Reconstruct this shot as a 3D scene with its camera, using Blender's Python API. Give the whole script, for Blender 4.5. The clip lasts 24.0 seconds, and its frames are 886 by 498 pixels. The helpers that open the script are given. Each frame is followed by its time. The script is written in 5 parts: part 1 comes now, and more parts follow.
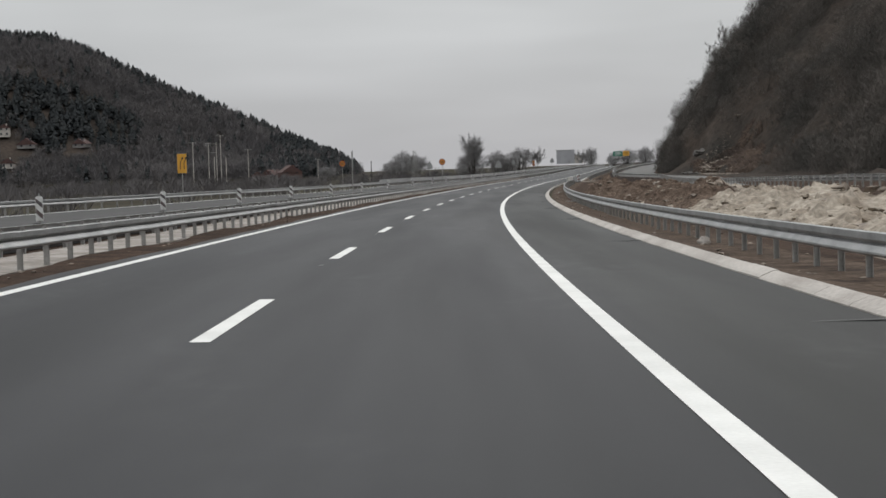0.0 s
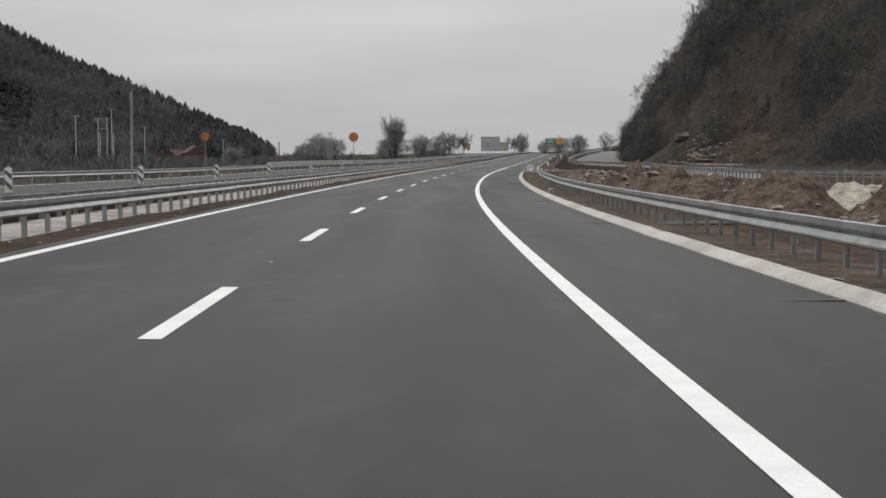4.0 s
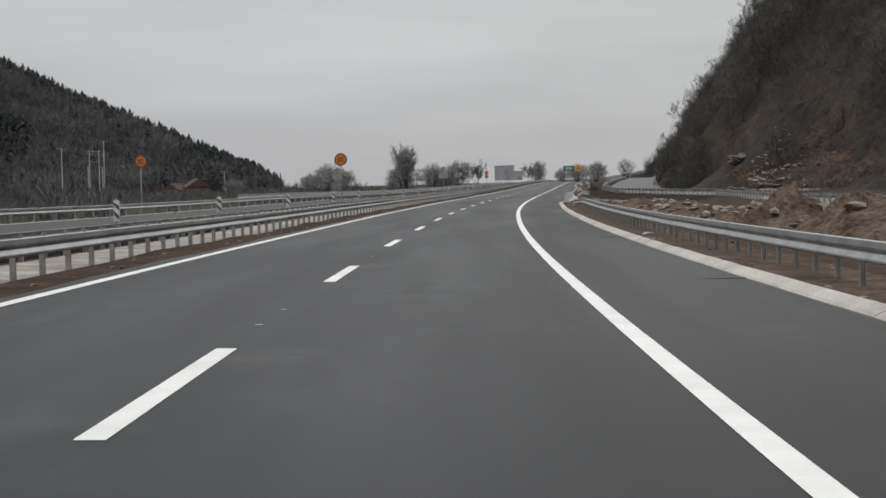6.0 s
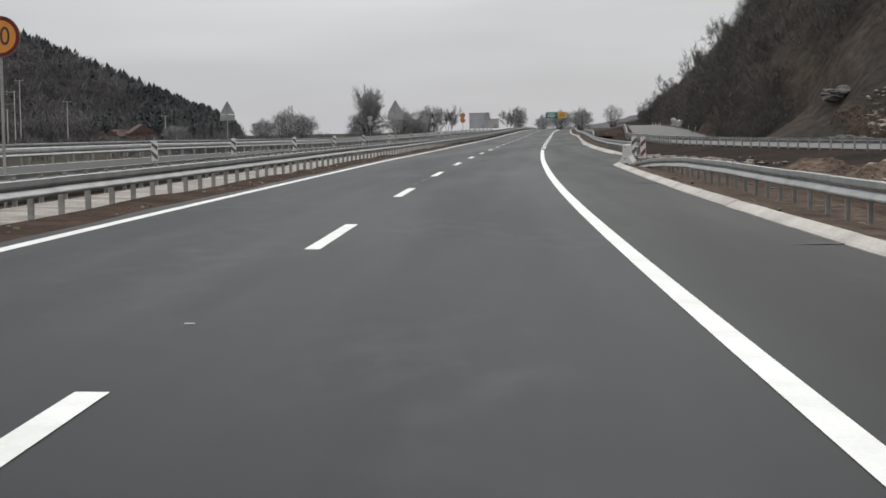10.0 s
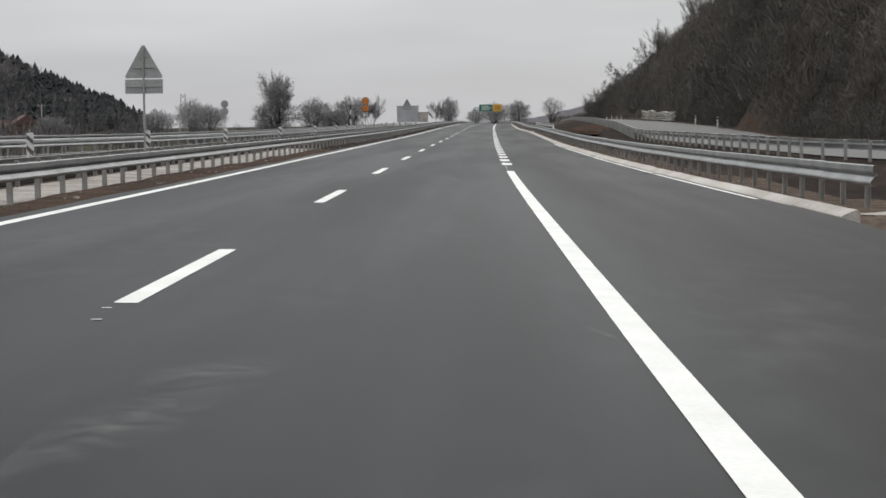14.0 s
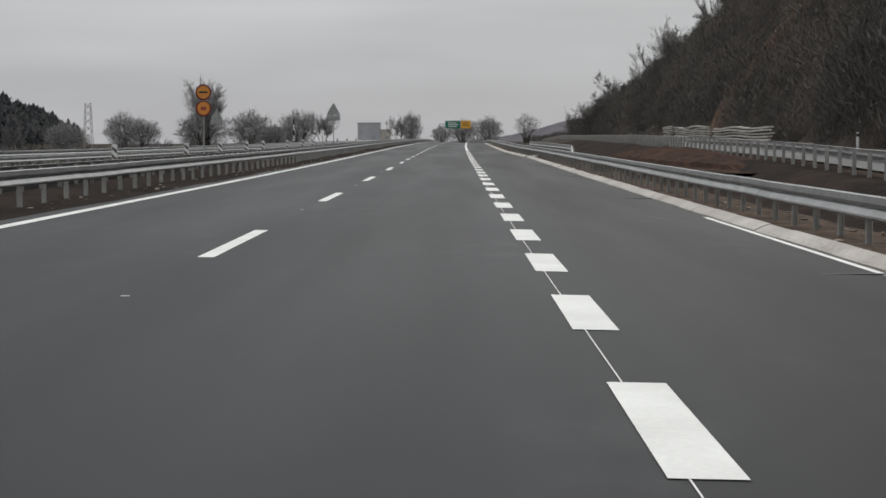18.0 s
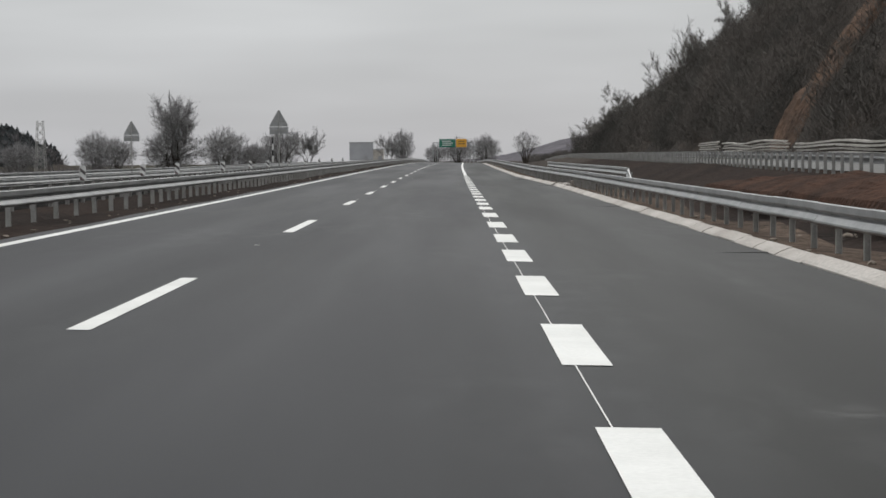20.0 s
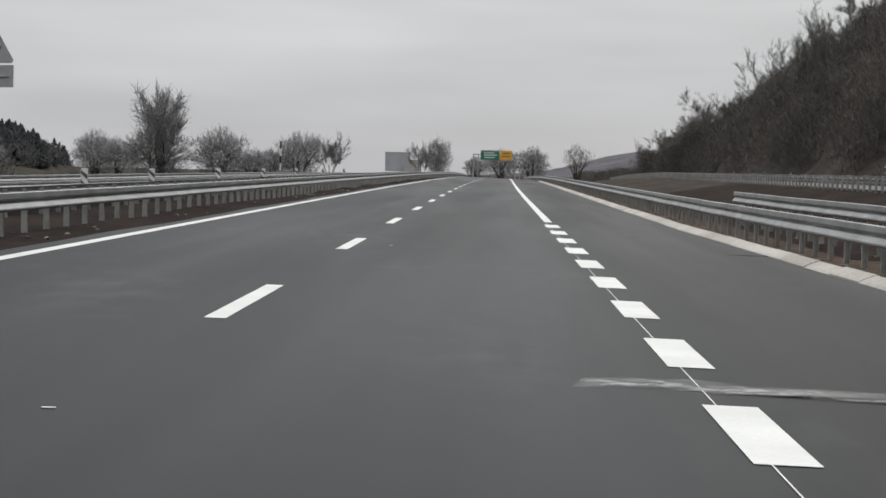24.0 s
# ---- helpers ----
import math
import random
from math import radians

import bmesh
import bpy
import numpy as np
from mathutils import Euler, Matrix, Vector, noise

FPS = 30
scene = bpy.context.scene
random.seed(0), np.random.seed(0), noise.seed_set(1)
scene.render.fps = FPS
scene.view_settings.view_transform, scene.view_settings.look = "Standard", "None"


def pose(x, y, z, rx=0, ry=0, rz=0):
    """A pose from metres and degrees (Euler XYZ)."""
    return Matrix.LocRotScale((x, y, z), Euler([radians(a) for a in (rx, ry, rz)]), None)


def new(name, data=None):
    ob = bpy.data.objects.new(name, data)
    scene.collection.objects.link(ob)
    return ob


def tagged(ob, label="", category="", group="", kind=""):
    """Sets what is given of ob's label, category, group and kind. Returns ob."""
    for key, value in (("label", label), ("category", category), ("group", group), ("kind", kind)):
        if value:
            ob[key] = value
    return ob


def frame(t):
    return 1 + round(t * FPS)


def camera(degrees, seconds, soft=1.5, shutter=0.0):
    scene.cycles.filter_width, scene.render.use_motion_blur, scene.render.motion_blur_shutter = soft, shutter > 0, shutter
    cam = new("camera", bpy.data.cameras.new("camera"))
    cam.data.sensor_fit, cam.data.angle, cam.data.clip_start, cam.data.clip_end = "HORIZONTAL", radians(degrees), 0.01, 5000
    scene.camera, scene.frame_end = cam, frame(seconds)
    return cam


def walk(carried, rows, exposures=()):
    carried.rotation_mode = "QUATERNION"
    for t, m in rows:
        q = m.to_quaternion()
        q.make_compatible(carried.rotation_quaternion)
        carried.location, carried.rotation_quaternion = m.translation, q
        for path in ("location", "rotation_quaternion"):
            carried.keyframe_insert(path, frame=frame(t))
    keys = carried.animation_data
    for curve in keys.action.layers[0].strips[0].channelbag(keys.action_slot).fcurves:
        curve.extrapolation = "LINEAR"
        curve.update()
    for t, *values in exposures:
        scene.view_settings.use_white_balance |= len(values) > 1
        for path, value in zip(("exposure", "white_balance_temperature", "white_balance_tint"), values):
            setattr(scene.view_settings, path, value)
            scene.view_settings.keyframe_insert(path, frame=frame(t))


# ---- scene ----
# A motorway bend in a valley under an overcast sky. Stations s run along the lane divider, offsets u to its right.
cam = camera(26.27, 24.0, soft=1.6)
PATH = [
    (0, 2.09, 1.91, 1.263, 87.546, 1.838, -0.377),
    (1, 2.16, 20.23, 1.105, 87.898, 1.354, -0.926),
    (2, 2.30, 39.10, 0.946, 87.954, 0.594, -1.400),
    (4.5, 3.57, 86.01, 0.597, 86.979, 0.642, -3.017),
    (5, 3.92, 96.40, 0.533, 87.001, 0.675, -3.100),
    (5.5, 4.315, 105.21, 0.481, 87.970, 1.026, -2.430),
    (6, 4.80, 115.72, 0.421, 88.002, 1.398, -2.414),
    (7, 5.84, 135.18, 0.313, 87.521, 0.783, -2.520),
    (8, 6.97, 154.65, 0.219, 87.335, 1.221, -2.619),
    (9, 8.22, 174.47, 0.139, 86.513, 0.979, -3.092),
    (9.5, 8.87, 183.99, 0.108, 86.492, 1.147, -3.224),
    (11.5, 12.15, 224.15, 0.015, 86.188, 0.948, -3.144),
    (12, 12.92, 232.98, -0.001, 86.825, 0.858, -3.265),
    (13, 15.02, 252.98, -0.028, 86.725, 0.993, -4.580),
    (14, 17.19, 273.44, -0.033, 86.217, 0.731, -5.304),
    (15, 19.44, 294.00, -0.053, 87.469, -0.012, -4.801),
    (16, 21.73, 314.71, -0.067, 87.865, 0.420, -5.764),
    (17, 24.05, 335.93, -0.047, 87.490, 0.835, -6.186),
    (17.5, 25.22, 346.15, -0.033, 87.090, 0.525, -6.258),
    (19.5, 30.19, 387.95, 0.038, 86.379, -0.176, -6.419),
    (20, 31.45, 398.34, 0.057, 87.352, 0.487, -6.483),
    (21, 33.90, 418.95, 0.107, 86.734, 1.335, -6.012),
    (21.5, 35.16, 430.30, 0.140, 86.30, 0.45, -5.40),
    (22, 36.37, 441.42, 0.180, 86.421, -1.126, -3.070),
    (23, 37.97, 456.31, 0.235, 87.595, -0.678, -4.782),
    (24, 39.49, 471.18, 0.296, 87.730, -1.355, -5.264),
]
walk(cam, [(t, pose(x, y, z, a, b, c)) for t, x, y, z, a, b, c in PATH],
     exposures=((0, -0.02), (3, -0.03), (5, 0.1), (6, -0.04), (7, -0.05), (8, 0.0), (9, 0.12), (12, 0.2), (15, 0.12), (16, -0.08), (18, -0.1), (20, 0.03), (21, 0.05), (22, 0.2), (23, 0.03), (24, 0.1)))

# ---------------------------------------------------------------- world and light
world = bpy.data.worlds.new("overcast")
scene.world = world
world.use_nodes = True
wn, wl = world.node_tree.nodes, world.node_tree.links
wn.clear()
w_out = wn.new("ShaderNodeOutputWorld")
w_bg = wn.new("ShaderNodeBackground")
w_sky = wn.new("ShaderNodeTexSky")
w_sky.sky_type = "NISHITA"
w_sky.sun_disc = False
w_sky.sun_elevation = radians(38)
w_sky.sun_rotation = radians(20)
w_co = wn.new("ShaderNodeTexCoord")
w_sep = wn.new("ShaderNodeSeparateXYZ")
w_map = wn.new("ShaderNodeMapping")
w_map.inputs["Scale"].default_value = (2.2, 2.2, 12.0)
w_noise = wn.new("ShaderNodeTexNoise")
w_noise.inputs["Scale"].default_value = 1.6
w_noise.inputs["Detail"].default_value = 3.0
w_cloud = wn.new("ShaderNodeMapRange")
w_cloud.inputs[1].default_value, w_cloud.inputs[2].default_value = 0.3, 0.7
w_cloud.inputs[3].default_value, w_cloud.inputs[4].default_value = 0.86, 1.13
w_ramp = wn.new("ShaderNodeValToRGB")
els = w_ramp.color_ramp.elements
els[0].position, els[0].color = 0.0, (0.455, 0.462, 0.487, 1)
els[1].position, els[1].color = 1.0, (1.5, 1.52, 1.52, 1)
e_mid = els.new(0.16)
e_mid.color = (0.625, 0.64, 0.635, 1)
w_mul = wn.new("ShaderNodeMix")
w_mul.data_type, w_mul.blend_type = "RGBA", "MULTIPLY"
w_mul.inputs[0].default_value = 1.0
w_mix = wn.new("ShaderNodeMix")
w_mix.data_type = "RGBA"
w_mix.inputs[0].default_value = 0.97
w_dim = wn.new("ShaderNodeMix")
w_dim.data_type, w_dim.blend_type = "RGBA", "MULTIPLY"
w_dim.inputs[0].default_value = 1.0
w_dim.inputs[7].default_value = (0.1, 0.1, 0.1, 1)
wl.new(w_co.outputs["Generated"], w_sep.inputs[0])
wl.new(w_sep.outputs["Z"], w_ramp.inputs[0])
wl.new(w_co.outputs["Generated"], w_map.inputs[0])
wl.new(w_map.outputs[0], w_noise.inputs[0])
wl.new(w_noise.outputs[0], w_cloud.inputs[0])
wl.new(w_ramp.outputs[0], w_mul.inputs[6])
wl.new(w_cloud.outputs[0], w_mul.inputs[7])
wl.new(w_sky.outputs[0], w_dim.inputs[6])
wl.new(w_dim.outputs[2], w_mix.inputs[6])
wl.new(w_mul.outputs[2], w_mix.inputs[7])
wl.new(w_mix.outputs[2], w_bg.inputs[0])
wl.new(w_bg.outputs[0], w_out.inputs[0])
sun = new("sun", bpy.data.lights.new("sun", "SUN"))
sun.data.energy, sun.data.angle, sun.data.color = 0.5, radians(25), (1.0, 0.97, 0.93)
sun.matrix_world = pose(0, 0, 80, 50, 0, 160)

# ---------------------------------------------------------------- the line of the road
BEND = [0.729, 0.614, 0.498, 0.379, 0.370, 0.405, 0.352, 0.402, 0.302, 0.405, 0.240, 0.172, 0.202, 0.001, 0.123, -0.054,
        0.020, 0.030, 0.030, 0.045, 0.050, 0.050, 0.030, -0.021, -0.032, -0.040, -0.046, -0.050, -0.052, -0.052, -0.050,
        -0.047, -0.042, -0.036, -0.029, -0.022, -0.015, -0.008, -0.003, 0.0]
CLIMB = [-0.83, -0.85, -0.87, -0.86, -0.70, -0.59, -0.52, -0.41, -0.22, -0.19, 0.02, -0.13, 0.11, 0.18, 0.18, 0.29, 0.35,
         0.42, 0.42, 0.40, 0.38, 0.34, 0.28, 0.20, 0.10, 0.0, -0.10, -0.2, -0.32, -0.4, -0.44, -0.44, -0.4, -0.36, -0.28, -0.2,
         -0.12, -0.04, 0.0, 0.0]
NODES = np.linspace(-60, 1200, 40)
GS = np.arange(-300.0, 5201.0, 2.0)
_k = np.interp(GS, NODES, BEND) * 1e-3
_g = np.interp(GS, NODES, CLIMB) * 1e-2
_k[GS < -60] = 0.0006


def _run(a):
    return np.concatenate([[0.0], np.cumsum((a[1:] + a[:-1]) * 1.0)])


GTH = _run(_k)
GTH -= np.interp(0, GS, GTH)
_m = (GTH[1:] + GTH[:-1]) / 2
GX = np.concatenate([[0.0], np.cumsum(np.sin(_m) * 2)])
GY = np.concatenate([[0.0], np.cumsum(np.cos(_m) * 2)])
GZ = _run(_g)
GX -= np.interp(0, GS, GX)
GY -= np.interp(0, GS, GY)
GZ -= np.interp(0, GS, GZ)
TILT = 0.025  # cross fall of the carriageways


def heading(s):
    return float(np.interp(s, GS, GTH))


def fall(s, u):
    """The opposite carriageway leans away from the median, more so along the straight."""
    return np.interp(s, [150, 213, 306, 384, 488, 556, 700], [0.0, -0.14, -0.17, -0.5, -0.76, -0.9, -1.0]) * np.clip((-7.4 - np.asarray(u, float)) / 10.6, 0, 1)


def lay(s, u, dz=0.0):
    """World places (n, 3) of stations s and offsets u, dz above the carriageway's plane."""
    s, u = np.broadcast_arrays(np.asarray(s, float), np.asarray(u, float))
    th = np.interp(s, GS, GTH)
    z = np.interp(s, GS, GZ) - TILT * np.clip(u, -20, 12) + fall(s, u) + dz
    return np.stack([np.interp(s, GS, GX) + u * np.cos(th), np.interp(s, GS, GY) - u * np.sin(th), z], -1)


def spot(s, u, dz=0.0, yaw=0.0, size=1.0):
    """A pose at a station: x across to the right, y along the road, z up."""
    p = lay(s, u, dz)
    return Matrix.LocRotScale(Vector(p), Euler((0, 0, -heading(s) + radians(yaw))), Vector((size,) * 3) if not hasattr(size, "__len__") else Vector(size))


def along(s0, u0, s1, u1, dz0=0.0, dz1=0.0):
    """A pose at (s0, u0) whose y axis reaches for (s1, u1), with the metres between."""
    a, b = Vector(lay(s0, u0, dz0)), Vector(lay(s1, u1, dz1))
    d = b - a
    return Matrix.LocRotScale(a, Euler((math.atan2(d.z, math.hypot(d.x, d.y)), 0, -math.atan2(d.x, d.y))), None), d.length


def past(s):
    """Stations of the marks and posts, which follow closer on one another beyond 449."""
    return s if s < 449 else 449 + (s - 449) / 1.39


def closer(m):
    """A pose on the far plain drawn in towards the bend."""
    return pose(4.98, 119.4, 0.4) @ Matrix.Scale(0.8, 4) @ pose(-4.98, -119.4, -0.4) @ m


# ---------------------------------------------------------------- materials
def material(name, base, other=None, scale=3.0, fine=60.0, rough=0.85, metal=0.0, bump=0.2, spread=0.25, coord="Object", stretch=(1, 1, 1), depth=0.02, gloss=0.5):
    """Two tones mixed by coarse noise, fine grain in value and relief."""
    m = bpy.data.materials.new(name)
    m.use_nodes = True
    n, l = m.node_tree.nodes, m.node_tree.links
    b = n["Principled BSDF"]
    b.inputs["Roughness"].default_value, b.inputs["Metallic"].default_value = rough, metal
    b.inputs["Specular IOR Level"].default_value = gloss if rough < 0.95 else 0.05
    tc = n.new("ShaderNodeTexCoord")
    mp = n.new("ShaderNodeMapping")
    mp.inputs["Scale"].default_value = stretch
    if coord == "World":
        l.new(n.new("ShaderNodeNewGeometry").outputs["Position"], mp.inputs[0])
    else:
        l.new(tc.outputs[coord], mp.inputs[0])
    big, small = n.new("ShaderNodeTexNoise"), n.new("ShaderNodeTexNoise")
    big.inputs["Scale"].default_value, big.inputs["Detail"].default_value = scale, 6.0
    small.inputs["Scale"].default_value, small.inputs["Detail"].default_value = fine, 4.0
    l.new(mp.outputs[0], big.inputs[0])
    l.new(mp.outputs[0], small.inputs[0])
    rng = n.new("ShaderNodeMapRange")
    rng.inputs[1].default_value, rng.inputs[2].default_value = 0.35, 0.65
    l.new(big.outputs[0], rng.inputs[0])
    mix = n.new("ShaderNodeMix")
    mix.data_type = "RGBA"
    mix.inputs[6].default_value, mix.inputs[7].default_value = (*base, 1), (*(other or [c * 0.6 for c in base]), 1)
    l.new(rng.outputs[0], mix.inputs[0])
    val = n.new("ShaderNodeMapRange")
    val.inputs[1].default_value, val.inputs[2].default_value = 0.3, 0.7
    val.inputs[3].default_value, val.inputs[4].default_value = 1 - spread, 1 + spread
    l.new(small.outputs[0], val.inputs[0])
    mul = n.new("ShaderNodeMix")
    mul.data_type, mul.blend_type = "RGBA", "MULTIPLY"
    mul.inputs[0].default_value = 1.0
    l.new(mix.outputs[2], mul.inputs[6])
    l.new(val.outputs[0], mul.inputs[7])
    l.new(mul.outputs[2], b.inputs["Base Color"])
    if bump:
        bp = n.new("ShaderNodeBump")
        bp.inputs["Strength"].default_value, bp.inputs["Distance"].default_value = bump, depth
        l.new(small.outputs[0], bp.inputs["Height"])
        l.new(bp.outputs[0], b.inputs["Normal"])
    return m


def asphalt_material():
    """Bluish running lanes with dust in cloudy patches; a darker shoulder beyond the solid line, the slope's dark
    reflection put into its colour too.
    """
    m = bpy.data.materials.new("asphalt")
    m.use_nodes = True
    n, l = m.node_tree.nodes, m.node_tree.links
    b = n["Principled BSDF"]

    def mapped(node, a0, a1, b0, b1):
        r = n.new("ShaderNodeMapRange")
        for i, v in enumerate((a0, a1, b0, b1)):
            r.inputs[i + 1].default_value = v
        l.new(node, r.inputs[0])
        return r.outputs[0]

    def cloud(scale, stretch, detail=5.0):
        mp, t = n.new("ShaderNodeMapping"), n.new("ShaderNodeTexNoise")
        mp.inputs["Scale"].default_value = stretch
        t.inputs["Scale"].default_value, t.inputs["Detail"].default_value = scale, detail
        l.new(uv, mp.inputs[0])
        l.new(mp.outputs[0], t.inputs[0])
        return t.outputs[0]

    def blend(fac, c0, c1, kind="MIX"):
        x = n.new("ShaderNodeMix")
        x.data_type, x.blend_type = "RGBA", kind
        for i, v in ((0, fac), (6, c0), (7, c1)):
            if isinstance(v, (tuple, float)):
                x.inputs[i].default_value = v
            else:
                l.new(v, x.inputs[i])
        return x.outputs[2]

    uv = n.new("ShaderNodeTexCoord").outputs["UV"]
    sep = n.new("ShaderNodeSeparateXYZ")
    l.new(uv, sep.inputs[0])
    edge = mapped(sep.outputs["X"], 3.4, 4.4, 0.0, 1.0)
    lanes = blend(mapped(cloud(1.0, (0.6, 0.03, 1)), 0.35, 0.65, 0.0, 1.0), (0.019, 0.0193, 0.0235, 1), (0.0105, 0.0108, 0.0135, 1))
    # Shoulder tone includes the dark slope's reflection, painted in.
    tone = blend(edge, lanes, (0.0115, 0.0121, 0.0122, 1))
    fleck = mapped(cloud(900.0, (0.6, 0.03, 1)), 0.3, 0.7, 0.8, 1.2)
    tone = blend(1.0, tone, fleck, "MULTIPLY")
    dust = n.new("ShaderNodeMath")
    dust.operation = "MULTIPLY"
    l.new(mapped(cloud(0.35, (1.0, 0.28, 1), 3.0), 0.5, 0.72, 0.0, 1.0), dust.inputs[0])
    l.new(mapped(cloud(2.6, (1.0, 0.35, 1), 7.0), 0.45, 0.8, 0.0, 0.30), dust.inputs[1])
    tone = blend(dust.outputs[0], tone, (0.16, 0.16, 0.165, 1))
    l.new(tone, b.inputs["Base Color"])
    l.new(mapped(cloud(0.5, (0.9, 0.05, 1), 4.0), 0.35, 0.65, 0.42, 0.5), b.inputs["Roughness"])
    l.new(mapped(edge, 0.0, 1.0, 0.07, 0.056), b.inputs["Specular IOR Level"])
    bp = n.new("ShaderNodeBump")
    bp.inputs["Strength"].default_value, bp.inputs["Distance"].default_value = 0.3, 0.004
    l.new(cloud(900.0, (0.6, 0.03, 1)), bp.inputs["Height"])
    l.new(bp.outputs[0], b.inputs["Normal"])
    return m


M_ASPHALT = asphalt_material()
M_FARROAD = material("dusty_asphalt", (0.042, 0.041, 0.041), (0.03, 0.0295, 0.0295), 0.3, 40.0, 0.85, bump=0.2, spread=0.15)
M_OLDROAD = material("worn_asphalt", (0.145, 0.142, 0.138), (0.11, 0.108, 0.105), 0.4, 40.0, 0.85, bump=0.2, spread=0.15)
M_PAINT = material("road_paint", (0.74, 0.74, 0.72), (0.64, 0.64, 0.62), 1.3, 30.0, 0.6, bump=0.1, spread=0.05)
M_CONCRETE = material("kerb_concrete", (0.47, 0.44, 0.41), (0.33, 0.3, 0.275), 0.5, 18.0, 0.9, bump=0.4, spread=0.18, coord="World")
M_CHANNEL = material("drain_concrete", (0.36, 0.33, 0.305), (0.19, 0.165, 0.145), 0.8, 8.0, 0.9, bump=0.4, spread=0.3)
M_BARRIER = material("white_concrete", (0.6, 0.6, 0.58), (0.52, 0.51, 0.49), 1.0, 25.0, 0.85, bump=0.25, spread=0.08)
M_ZINC = material("galvanised_steel", (0.39, 0.393, 0.396), (0.28, 0.283, 0.288), 1.2, 22.0, 0.48, metal=0.6, bump=0.08, spread=0.12, coord="World")
M_POST = material("post_steel", (0.34, 0.335, 0.325), (0.24, 0.235, 0.225), 2.0, 25.0, 0.6, metal=0.12, bump=0.08, spread=0.12, coord="World")
M_VERGE = material("pale_verge", (0.125, 0.093, 0.072), (0.055, 0.041, 0.034), 1.3, 9.0, 0.95, bump=0.9, spread=0.5, depth=0.05)
M_SOIL = material("verge_soil", (0.075, 0.05, 0.038), (0.04, 0.028, 0.022), 0.7, 9.0, 0.95, bump=0.8, spread=0.4, depth=0.05)
M_HEAP = material("heaped_earth", (0.15, 0.112, 0.088), (0.062, 0.043, 0.034), 0.8, 5.0, 0.95, bump=1.0, spread=0.45, depth=0.2)
M_CLAY = material("red_clay_earth", (0.068, 0.037, 0.026), (0.036, 0.023, 0.018), 0.6, 5.0, 0.95, bump=0.9, spread=0.35, depth=0.15)
M_LIME = material("pale_rubble", (0.41, 0.365, 0.31), (0.25, 0.21, 0.17), 0.9, 4.0, 0.95, bump=0.9, spread=0.3, depth=0.12)
M_ROCK = material("grey_rock", (0.33, 0.29, 0.25), (0.2, 0.16, 0.13), 0.8, 6.0, 0.9, bump=0.9, spread=0.3, depth=0.1)
M_BARK = material("bark", (0.085, 0.072, 0.062), (0.055, 0.047, 0.041), 1.5, 12.0, 0.95, bump=0.4, spread=0.3)
# Pale grey base colour carries the distance haze on the plain's trees.
M_TWIG_HAZE = material("bare_twigs_hazed", (0.27, 0.264, 0.266), (0.195, 0.19, 0.193), 0.25, 3.0, 0.95, bump=0, spread=0.25)
M_BRUSH = material("winter_brush", (0.142, 0.127, 0.116), (0.066, 0.064, 0.06), 0.045, 0.6, 0.95, bump=0, spread=0.25)
# Haze across the valley is put into these twigs as a lighter, cooler grey.
M_WOODS_HAZE = material("ridge_twigs_hazed", (0.155, 0.145, 0.146), (0.1, 0.095, 0.098), 0.02, 0.4, 0.95, bump=0, spread=0.25)
M_PINE = material("conifer", (0.042, 0.047, 0.05), (0.06, 0.063, 0.064), 0.1, 1.2, 0.95, bump=0, spread=0.35)
M_ORANGE = material("orange_film", (0.62, 0.24, 0.035), (0.56, 0.2, 0.03), 3.0, 30.0, 0.5, bump=0, spread=0.05)
M_YELLOW = material("yellow_film", (0.66, 0.35, 0.04), (0.6, 0.3, 0.035), 3.0, 30.0, 0.5, bump=0, spread=0.05)
M_RED = material("red_film", (0.27, 0.04, 0.035), (0.22, 0.035, 0.032), 3.0, 30.0, 0.5, bump=0, spread=0.08)
M_WHITE = material("white_film", (0.66, 0.66, 0.66), (0.57, 0.57, 0.56), 3.0, 30.0, 0.5, bump=0, spread=0.05)
M_BLACK = material("black_film", (0.02, 0.02, 0.022), (0.03, 0.03, 0.03), 3.0, 30.0, 0.55, bump=0, spread=0.1)
M_GREEN = material("green_film", (0.012, 0.16, 0.105), (0.012, 0.14, 0.095), 3.0, 30.0, 0.5, bump=0, spread=0.05)
M_BACK = material("sign_back", (0.34, 0.345, 0.35), (0.27, 0.275, 0.28), 2.5, 18.0, 0.5, metal=0.25, bump=0.03, spread=0.08)
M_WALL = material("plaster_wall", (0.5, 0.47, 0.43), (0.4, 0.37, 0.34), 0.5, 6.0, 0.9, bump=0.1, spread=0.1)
M_TILE = material("red_roof", (0.085, 0.042, 0.037), (0.06, 0.034, 0.031), 0.8, 6.0, 0.85, bump=0.3, spread=0.2)
M_PANE = material("dark_pane", (0.05, 0.055, 0.065), (0.035, 0.04, 0.045), 1.0, 5.0, 0.2, bump=0, spread=0.1)
M_TIMBER = material("pale_timber", (0.42, 0.37, 0.31), (0.3, 0.26, 0.21), 1.0, 9.0, 0.85, bump=0.2, spread=0.2)
M_PLASTIC = material("grey_rubber", (0.05, 0.05, 0.05), (0.035, 0.035, 0.035), 4.0, 30.0, 0.8, bump=0.1, spread=0.15)


